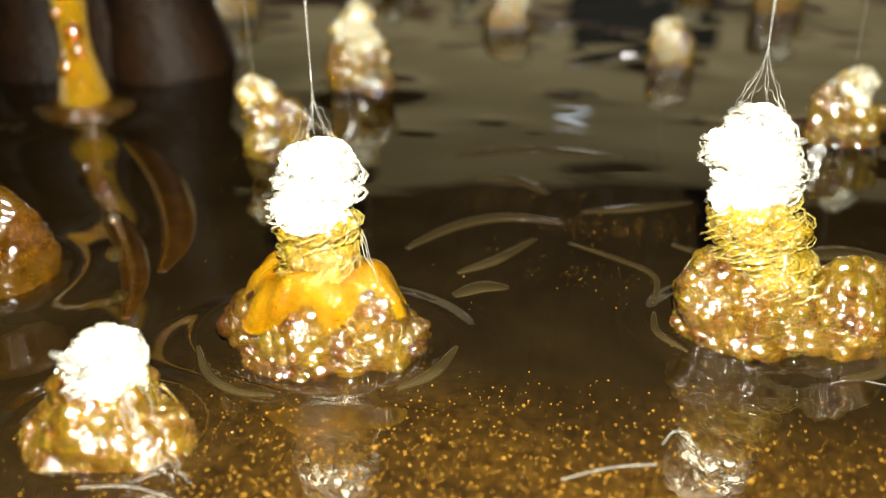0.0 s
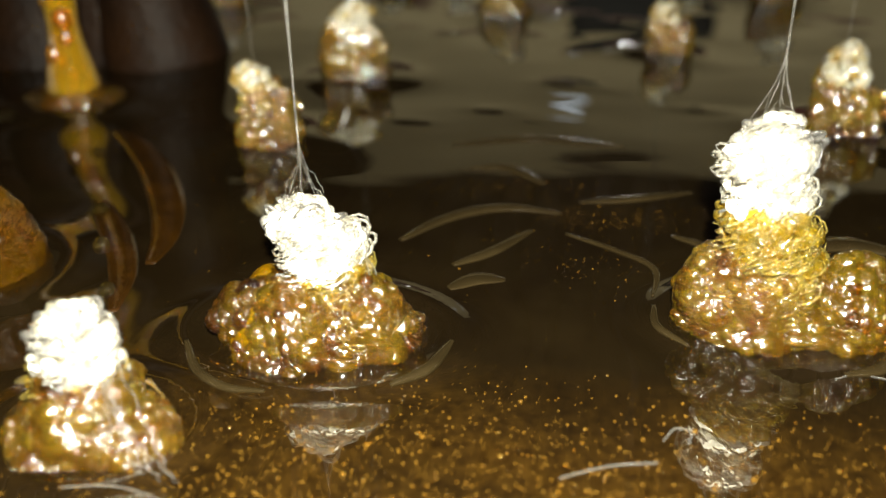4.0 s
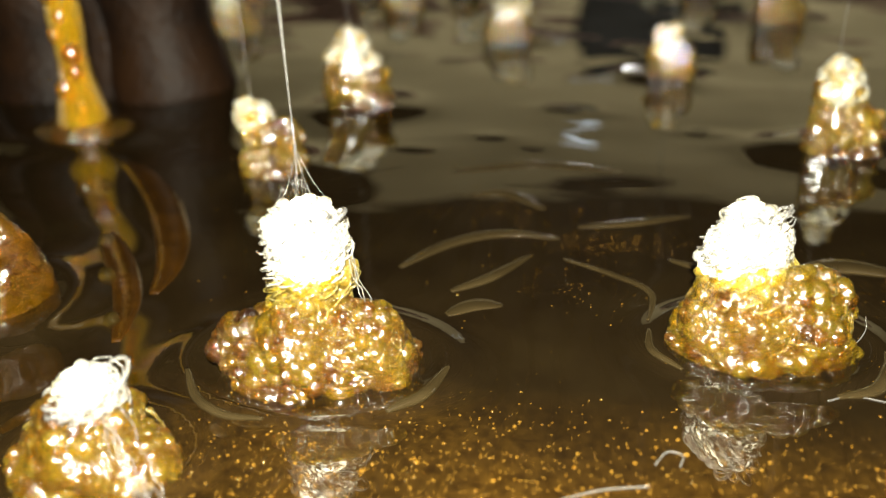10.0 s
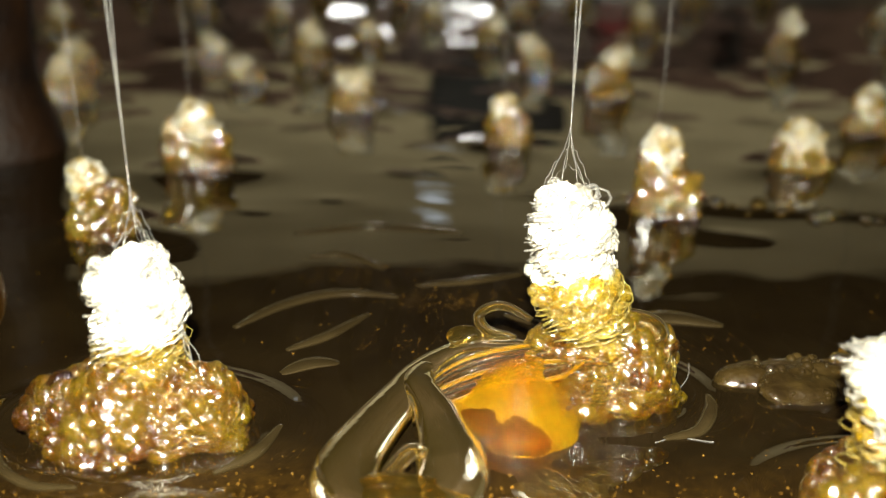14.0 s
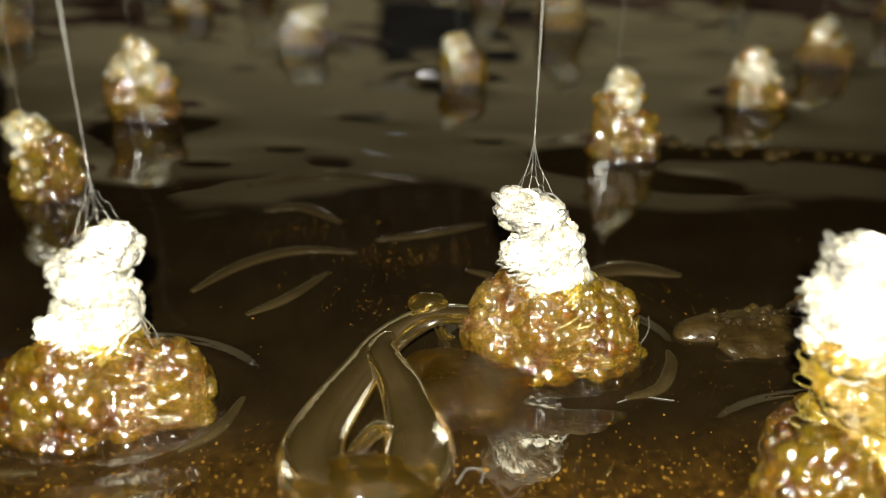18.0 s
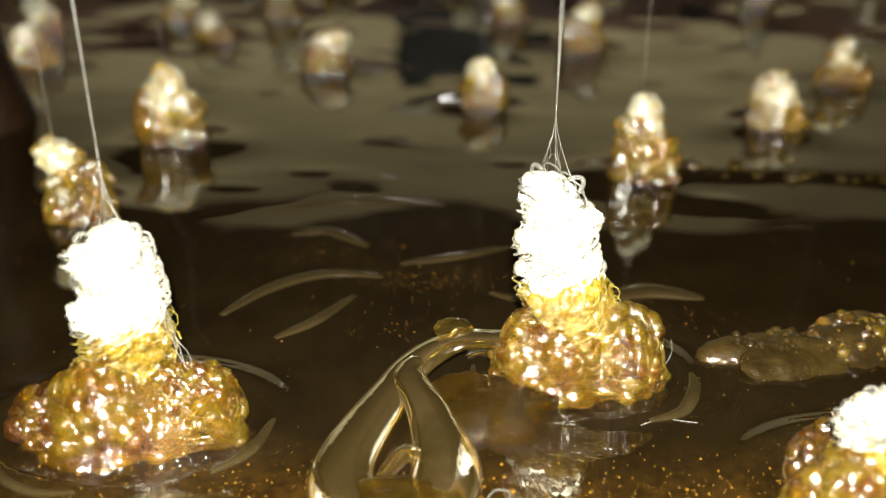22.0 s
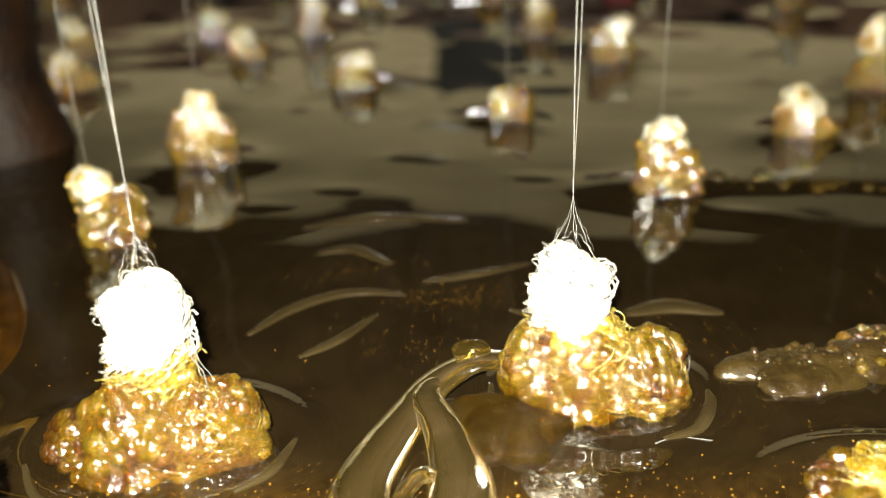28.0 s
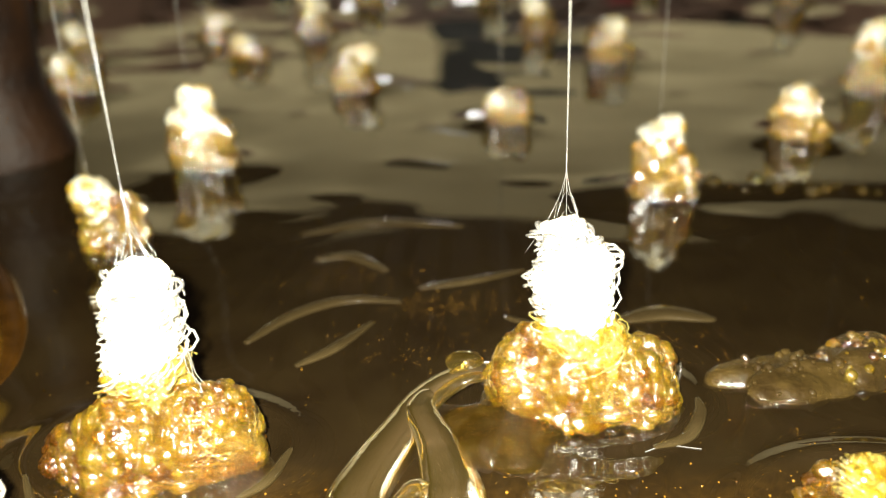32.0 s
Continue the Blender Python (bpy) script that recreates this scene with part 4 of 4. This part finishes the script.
def hanging_bulge():
    """The broad dark tongue of honey that hangs behind the stream."""
    t = thing("honey_tongue", "broad dark brown tongue of honey hanging from the frame", "honey tongue", pose(-0.214, 0.335, 0))
    z = np.linspace(-0.004, 0.29, 60)
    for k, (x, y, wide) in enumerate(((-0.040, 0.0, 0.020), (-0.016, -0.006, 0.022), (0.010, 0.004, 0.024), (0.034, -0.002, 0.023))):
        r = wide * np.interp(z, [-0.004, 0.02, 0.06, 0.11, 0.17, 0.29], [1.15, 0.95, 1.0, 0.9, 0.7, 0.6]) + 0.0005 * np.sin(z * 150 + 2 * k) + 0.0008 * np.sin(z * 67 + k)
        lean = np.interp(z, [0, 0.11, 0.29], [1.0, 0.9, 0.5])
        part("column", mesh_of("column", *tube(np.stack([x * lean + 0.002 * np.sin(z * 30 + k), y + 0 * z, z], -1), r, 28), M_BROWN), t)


hanging_bulge()
side = thing("honey_mound", "smooth dark amber mound of honey", "honey mound", pose(*SIDE_MOUND, 0))
part("body", mesh_of("body", *dome(91, 0.0135, 0.0120, 0.0220, 0.0018, 0.0006, 260), M_SIDE), side)


def crescent(points, width, rise, label, material=None):
    """A raised crescent on the honey skin, thickest in its middle: a fold, a rim or a laid-on reflection."""
    p = smooth_path(np.array([(*q, 0.0) for q in points]), 40)
    centre = p.mean(0)
    p[:, 2] = honey_height(p[:, 0], p[:, 1])
    w = width * np.sin(np.linspace(0.05, 0.97, 40) * math.pi) ** 0.7 + 0.0003
    v, f = tube(p - centre, w * 0.82, 14, rise / width)
    ob = new("honey_crescent", mesh_of("honey_crescent", v, f, material or M_FOLD))
    ob.matrix_basis = pose(*centre)
    return tagged(ob, label, "honey fold", "folds on the honey surface")


FOLD = "long glossy crescent fold on the dark honey surface"
crescent([(-0.0494, 0.1842), (-0.0420, 0.1960), (-0.0332, 0.2035), (-0.0240, 0.2060), (-0.0133, 0.2045)], 0.0024, 0.0010, FOLD)
crescent([(-0.0353, 0.1739), (-0.0276, 0.1816), (-0.0196, 0.1941)], 0.0018, 0.0008, FOLD)
crescent([(-0.0093, 0.2121), (0.0040, 0.2160), (0.0191, 0.2220)], 0.0020, 0.0008, FOLD)
crescent([(-0.0402, 0.2300), (-0.0300, 0.2325), (-0.0188, 0.2225)], 0.0026, 0.0008, FOLD)
crescent([(-0.0480, 0.2480), (-0.0250, 0.2560), (0.0020, 0.2520)], 0.0030, 0.0009, FOLD)
early_fold = crescent([(-0.0345, 0.1640), (-0.0290, 0.1685), (-0.0230, 0.1690)], 0.0028, 0.0006, FOLD)
crescent([(0.0405, 0.1930), (0.0520, 0.1965), (0.0640, 0.1927)], 0.0040, 0.0013, FOLD)
crescent([(0.0130, 0.1960), (0.0220, 0.1900), (0.0290, 0.1790)], 0.0014, 0.0007, FOLD)

RING = "thin glossy rim in the honey round a sinking pile"
crescent([(-0.0803, 0.1345), (-0.0750, 0.1268), (-0.0680, 0.1228), (-0.0600, 0.1220)], 0.0010, 0.0007, RING)
crescent([(-0.0385, 0.1270), (-0.0328, 0.1330), (-0.0300, 0.1427)], 0.0014, 0.0009, RING)
crescent([(0.0409, 0.1433), (0.0480, 0.1468), (0.0520, 0.1540), (0.0525, 0.1590)], 0.0016, 0.0009, RING)
early_rim = crescent([(-0.0115, 0.1934), (0.0002, 0.1864), (0.0085, 0.1790), (0.0079, 0.1660)], 0.0008, 0.0005, RING)
crescent([(0.0079, 0.1621), (0.0085, 0.1545), (0.0140, 0.1480)], 0.0009, 0.0006, RING)
# amber crescents modelled in place of the stream's reflections in the honey
ARC = "broad amber crescent laid on the dark honey as the stream's reflection"
crescent([(-0.1560, 0.2480), (-0.1446, 0.2381), (-0.1277, 0.2181), (-0.1135, 0.1958), (-0.1058, 0.1785), (-0.1031, 0.1649)], 0.0056, 0.0009, ARC, M_ARC_REFLECTED)
crescent([(-0.1330, 0.1960), (-0.1270, 0.1890), (-0.1151, 0.1731), (-0.1066, 0.1588), (-0.1010, 0.1440)], 0.0044, 0.0009, ARC, M_ARC_REFLECTED)


def lying_thread(points, thick):
    p = smooth_path(np.array([(*q, 0.0) for q in points]), 30)
    centre = p.mean(0)
    p[:, 2] = honey_height(p[:, 0], p[:, 1]) + 0.0001
    ob = new("honey_thread", mesh_of("honey_thread", *tube(p - centre, thick, 6), M_STRAND))
    ob.matrix_basis = pose(*centre)
    tagged(ob, "fine clear honey thread lying on the honey surface", "honey thread", "fine threads lying on the honey surface")


lying_thread([(-0.0075, 0.1080), (0.0000, 0.1120), (0.0075, 0.1140)], 0.00016)
lying_thread([(0.0085, 0.1195), (0.0105, 0.1230), (0.0130, 0.1225), (0.0125, 0.1195)], 0.00016)
lying_thread([(0.0460, 0.1600), (0.0500, 0.1660), (0.0520, 0.1740)], 0.00014)
lying_thread([(0.0390, 0.1420), (0.0440, 0.1440), (0.0500, 0.1430)], 0.00014)
lying_thread([(-0.0820, 0.0930), (-0.0720, 0.0950), (-0.0640, 0.0930)], 0.00014)


def lump(x, y, rx, ry, h, seed, label, m, count, large, turn=0):
    t = thing("honey_lump", label, "honey lump", pose(x, y, 0, 0, 0, turn), "low lumps of honey")
    v, f = dome(seed, rx, ry, h, 0.003, 0.0007, 60, 80, 20, lump=0.3)
    part("body", mesh_of("body", v, f, M_SKIN), t)
    part("bubble_skin", mesh_of("bubble_skin", *joined(beads(v, seed + 1, count, 0.0005, large, 0.45)), m), t)["kind"] = "stuff"


lump(0.0740, 0.1670, 0.0170, 0.0075, 0.0026, 141, "low clear brownish lump of honey half sunk in the surface", M_SKIN, 90, 0.0016, 12)
lump(0.0930, 0.1730, 0.0120, 0.0085, 0.0042, 142, "low amber lump of honey half sunk in the surface", M_MOUND, 110, 0.0020)


def bubbles():
    """Small bubbles caught in the honey skin: thick in front, few further off."""
    r = rng_of(5)
    bm = bmesh.new()
    bmesh.ops.create_icosphere(bm, subdivisions=1, radius=1.0)
    unit = np.array([v.co[:] for v in bm.verts])
    tri = [tuple(v.index for v in f.verts) for f in bm.faces]
    bm.free()
    spots = []
    while len(spots) < 9000:
        x, y = r.uniform(-0.10, 0.10), 0.082 + r.exponential(0.022)
        if y < 0.150 and r.random() < np.clip((0.1420 - y) / 0.022, 0.02, 1) * np.clip((x + 0.088) / 0.035, 0.06, 1):
            spots.append((x, y, min(0.000125 * math.exp(r.normal(0.05, 0.5)), 0.0006)))
    for _ in range(260):
        spots.append((r.uniform(-0.12, 0.12), r.uniform(0.14, 0.26), 0.00010 * math.exp(r.normal(0.1, 0.4))))
    for cx, cy, wide in ((-0.0297, 0.2195, 0.012), (-0.0036, 0.2011, 0.008), (0.0048, 0.2055, 0.009), (0.0484, 0.1851, 0.010), (-0.010, 0.180, 0.012), (0.060, 0.150, 0.012)):
        for _ in range(150):
            spots.append((r.normal(cx, wide), r.normal(cy, wide * 0.5), 0.00008 * math.exp(r.normal(0.1, 0.4))))
    pieces = []
    level = honey_height(np.array([q[0] for q in spots]), np.array([q[1] for q in spots]))
    for (x, y, s), z in zip(spots, level):
        pieces.append((unit * (s, s, s * 0.7) + (x, y, z + s * 0.1), tri))
    ob = new("honey_bubbles", mesh_of("honey_bubbles", *joined(pieces), M_BUBBLE))
    tagged(ob, "tiny amber bubbles scattered in the honey skin", "bubbles", kind="stuff")


def bubble_row():
    r = rng_of(9)
    me = mesh_of("bubble", *dome(151, 0.0022, 0.0022, 0.0019, 0.001, 0.0001, 10, 20, 10), M_CLEAR)
    for k in range(14):
        x = 0.078 + k * 0.0050 + r.normal(0, 0.0008)
        y = 0.2700 + 0.010 * math.sin(20 * x) + r.normal(0, 0.002)
        ob = new("bubble", me)
        ob.matrix_basis = pose(x, y, float(honey_height(np.array(x), np.array(y)))) @ Matrix.Scale(r.uniform(0.5, 1.2), 4)
        tagged(ob, "clear round bubble sitting on the honey", "bubble", "bubbles in a row")
    # bubbles added to stand for mirrored glints of the stream's drops
    for x, y, big in ((-0.1693, 0.2610, 1.3), (-0.1500, 0.2270, 0.8), (-0.1291, 0.1901, 1.1), (-0.1179, 0.1706, 1.0), (-0.1066, 0.1522, 0.9)):
        ob = new("bubble", me)
        ob.matrix_basis = pose(x, y, float(honey_height(np.array(x), np.array(y)))) @ Matrix.Scale(big, 4)
        tagged(ob, "clear round bubble sitting on the honey", "bubble", "bubbles below the stream")


bubbles()
bubble_row()


# ---- what moves ----
def motions():
    a, b, c, d = pile_a.key, pile_b.key, pile_c.key, pile_d.key
    a(0, -0.5, 30.2, 1.0, 40.8)
    a(1, -0.0, 25.7, 0.6, 37.7)
    a(2, 5.1, 20.9, 5.3, 33.1)
    a(3, 5.6, 16.3, -1.2, 26.7)
    a(6, -0.3, 22.0, -0.3, 33.3)
    a(7, 0.6, 22.6, -0.2, 35.6)
    a(8, 0.8, 22.6, 0.6, 37.2)
    a(9, 1.8, 24.9, 1.3, 35.6)
    a(10, -0.4, 22.7, -0.0, 33.7)
    a(11, 0.7, 21.7, -0.0, 34.2)
    a(12, 0.8, 22.0, 0.4, 36.0)
    a(13, 2.0, 25.2, 2.7, 37.8)
    a(14, 2.0, 21.4, 2.2, 34.7)
    a(15, 1.3, 18.6, 1.3, 30.5)
    a(18, 1.0, 16.1, 4.2, 33.8)
    a(19, -1.2, 20.2, 3.0, 31.6, 110)
    a(20, 0.8, 26.1, 1.8, 36.9)
    a(21, 0.7, 23.3, 2.7, 36.5)
    a(22, 0.9, 25.3, 1.0, 38.8)
    a(23, 4.3, 24.4, 7.2, 35.3, 110)
    a(24, 3.4, 21.1, 4.3, 34.8)
    a(25, 4.6, 24.6, 8.0, 35.2)
    a(26, 4.8, 23.5, 3.2, 33.5)
    a(29, -0.0, 24.5, 1.5, 36.4)
    a(30, 0.4, 24.9, 2.2, 37.4)
    a(31, -0.3, 25.8, 3.7, 36.4, 110)
    a(32, 0.4, 25.4, 2.1, 40.8)
    b(0, -9.2, 30.9, -7.6, 45.3)
    b(1, -8.8, 23.4, -5.4, 36.9)
    b(2, -6.0, 26.3, -5.2, 37.0)
    b(3, -6.8, 27.3, -6.3, 43.6)
    b(6, -2.6, 22.7, -1.2, 34.3)
    b(7, -0.8, 19.7, -2.4, 33.3)
    b(8, -1.1, 22.2, -4.0, 36.6)
    b(9, -5.9, 23.4, -2.6, 38.2)
    b(10, -7.5, 18.2, -4.7, 29.5, 110)
    b(11, -2.9, 10.6, -2.0, 23.0)
    b(12, -4.0, 21.1, -0.9, 36.4)
    b(13, -7.1, 27.3, -9.2, 43.8)
    b(14, -8.2, 28.0, -8.9, 42.7)
    b(15, -10.6, 23.6, -8.6, 38.5)
    b(18, -3.6, 17.6, -7.7, 33.7)
    b(19, -4.4, 18.6, -7.3, 30.9)
    b(20, -3.1, 21.6, -2.5, 33.5)
    b(21, -2.8, 16.5, -5.9, 31.0)
    b(22, -6.6, 24.0, -8.3, 42.9)
    b(23, -5.8, 19.6, -6.1, 33.2)
    b(24, -6.1, 14.5, -5.9, 26.9)
    b(25, -5.6, 17.9, -6.2, 29.2)
    b(26, -6.5, 17.6, -7.7, 31.8)
    b(29, -8.9, 19.2, -5.8, 31.8)
    b(30, -7.9, 19.1, -4.7, 31.7)
    b(31, -6.9, 14.6, -4.2, 24.7)
    b(32, -4.7, 22.0, -6.2, 40.1)
    c(0, 0.4, 11.4, 3.2, 19.9, 110)
    c(1, -1.2, 6.1, 2.1, 15.3, 110)
    c(2, -0.5, 12.0, 2.2, 20.1)
    c(3, -1.6, 12.4, 0.9, 23.0, 110)
    c(6, 0.7, 14.6, 2.4, 24.5)
    c(7, 0.6, 12.9, 2.0, 21.3, 110)
    c(8, 1.9, 10.7, 4.3, 20.2, 110)
    c(9, 1.4, 7.3, 3.7, 15.6, 110)
    c(10, -0.7, 7.8, 1.6, 17.5, 110)
    c(11, 2.3, 11.8, 4.2, 21.6, 110)
    c(12, 7.5, 16.5, 9.0, 22.8, 110)
    d(14, -6.9, 21.3, -8.3, 31.0, 110)
    d(15, -7.4, 14.0, -8.5, 26.0)
    d(18, -9.1, 26.0, -9.8, 42.6, 110)
    d(19, -8.1, 25.8, -8.5, 49.7, 110)
    d(20, -8.7, 15.1, -9.6, 27.0)
    d(21, -7.4, 18.1, -8.8, 33.7, 110)
    d(22, -2.6, 8.7, -4.9, 18.2, 110)
    d(23, -2.0, 10.4, -2.2, 22.5, 110)
    d(24, -0.1, 14.6, -1.6, 26.4, 110)
    d(25, -2.6, 9.6, -4.1, 22.2, 110)
    d(26, -1.8, 8.2, -3.7, 20.4, 110)
    d(29, 5.0, 0.0, 5.0, 2.0, 110)
    d(30, 7.0, -3.0, 8.0, -1.0, 110)
    for p in (pile_a, pile_b, pile_c, pile_d):
        p.go()
    # the lobes of sunken coils slide and sink while new ones form
    for lobe, y, rows in (
            (b_right, -0.003, [(0, 13, 3), (3, 13, 3), (6, 10, 0.5), (9, 5.5, 3), (12, 5.5, 4), (18, 6, 2), (24, 7, 2), (26, 7.5, 1.5), (29, 8.5, 1), (32, 8.5, 1)]),
            (b_left, -0.002, [(0, -10, 7), (3, -10, 6.5), (6, -10.5, 5.5), (9, -9.5, 5), (12, -7, 4), (15, -9, 5), (19, -11, 6), (24, -9, 3.5), (26, -9.5, 4), (29, -13, 7), (31, -13.5, 7), (32, -13, 6)]),
            (a_right, -0.003, [(0, 8, 1.5), (8, 9, 3), (12, 10, 2), (18, 11.5, 1.5), (26, 11.5, 1.5), (29, 11.5, 4), (32, 11.5, 4.5)]),
            (a_left, -0.003, [(0, -9, 2), (14, -9.5, 2), (19, -10.5, 1), (26, -10, 1), (32, -10.5, 0.5)]),
            (a_front, -0.006, [(0, -1.5, 2), (8, -1.5, 3), (14, -1.5, 3), (18, -2.5, 4.5), (26, -1.5, 5), (29, -2.5, 5.5), (32, -3, 5)]),
            (d_base, 0.0, [(0, 0, 0), (22, 0, 0), (26, 0, -1), (29, 1, -2.6), (32, 1, -3)]),
            (d_side, -0.006, [(0, -11, 1.5), (22, -11, 1.5), (26, -10, 0), (29, -9, -3.5), (32, -9, -4.5)]),
            (d_gold, 0.0, [(0, 1, 2), (22, 1, 2), (26, 1, -1), (29, 2, -9), (32, 2, -11)]),
            (a_skirt, 0.0, [(0, -0.5, 8), (1, -0.5, 7), (3, -1, 4.5), (6, -2, 0), (8, -2, -5), (10, -1, -11), (32, -1, -13)])):
        walk(lobe, [(t, pose(x / 1000, y, z / 1000, 0, 0, 0.6 * t)) for t, x, z in rows])
    for p, h, lean, n in far:
        r = rng_of(500 + n)
        for t in np.linspace(0.0, 32.0, 9):
            rise, sway = h * 1000 * (1 + r.uniform(-0.16, 0.10)), h * 1000 * (lean + r.uniform(-0.12, 0.12))
            if n == 6 and t > 27:
                rise *= 1.5
            if n == 3 and t > 27:
                rise *= 0.72
            p.key(float(t), -0.55 * sway, rise * 0.66, -0.9 * sway, rise)
        p.go()
    for fold, start, end in ((early_rim, 10.0, 13.0), (early_fold, 14.0, 20.0)):
        x, y, z = fold.matrix_basis.translation
        walk(fold, [(0, pose(x, y, z)), (start, pose(x, y, z)), (end, pose(x, y, z - 0.003)), (32.0, pose(x, y, z - 0.003))])
    walk(honey_veil, [(0, pose(0.022, 0.158, 0.15)), (11.7, pose(0.022, 0.158, 0.15)), (11.9, pose(0.025, 0.158, 0.027)), (12.15, pose(0.0265, 0.158, 0.024, 0, 0, 10)),
                      (12.5, pose(0.024, 0.158, 0.15, 0, 0, 15)), (32.0, pose(0.024, 0.158, 0.15, 0, 0, 15))])
    # the dollop drops from the frame, lands and the film sinks away
    walk(honey_ribbon, [(0, pose(-0.004, 0.142, 0.26)), (11.65, pose(-0.004, 0.142, 0.26)), (11.8, pose(-0.004, 0.142, 0.15, 12)), (12.0, pose(-0.004, 0.142, 0.004, 4)),
                        (12.6, pose(-0.004, 0.142, 0.002)), (16.0, pose(-0.004, 0.142, 0.0012)), (26.0, pose(-0.004, 0.142, 0.0)), (32.0, pose(-0.004, 0.142, -0.0008))])
    walk(honey_sheet, [(0, pose(0.0150, 0.1475, 0.26)), (11.65, pose(0.0150, 0.1475, 0.26)), (11.8, pose(0.0150, 0.1475, 0.12, 10)), (12.0, pose(0.0150, 0.1475, 0.004, 5)),
                       (13.0, pose(0.0150, 0.1475, 0.002)), (15.0, pose(0.0150, 0.1475, -0.0015)), (18.0, pose(0.0150, 0.1475, -0.0100)), (26.0, pose(0.0150, 0.1475, -0.0150)), (32.0, pose(0.0150, 0.1475, -0.0165))])


motions()
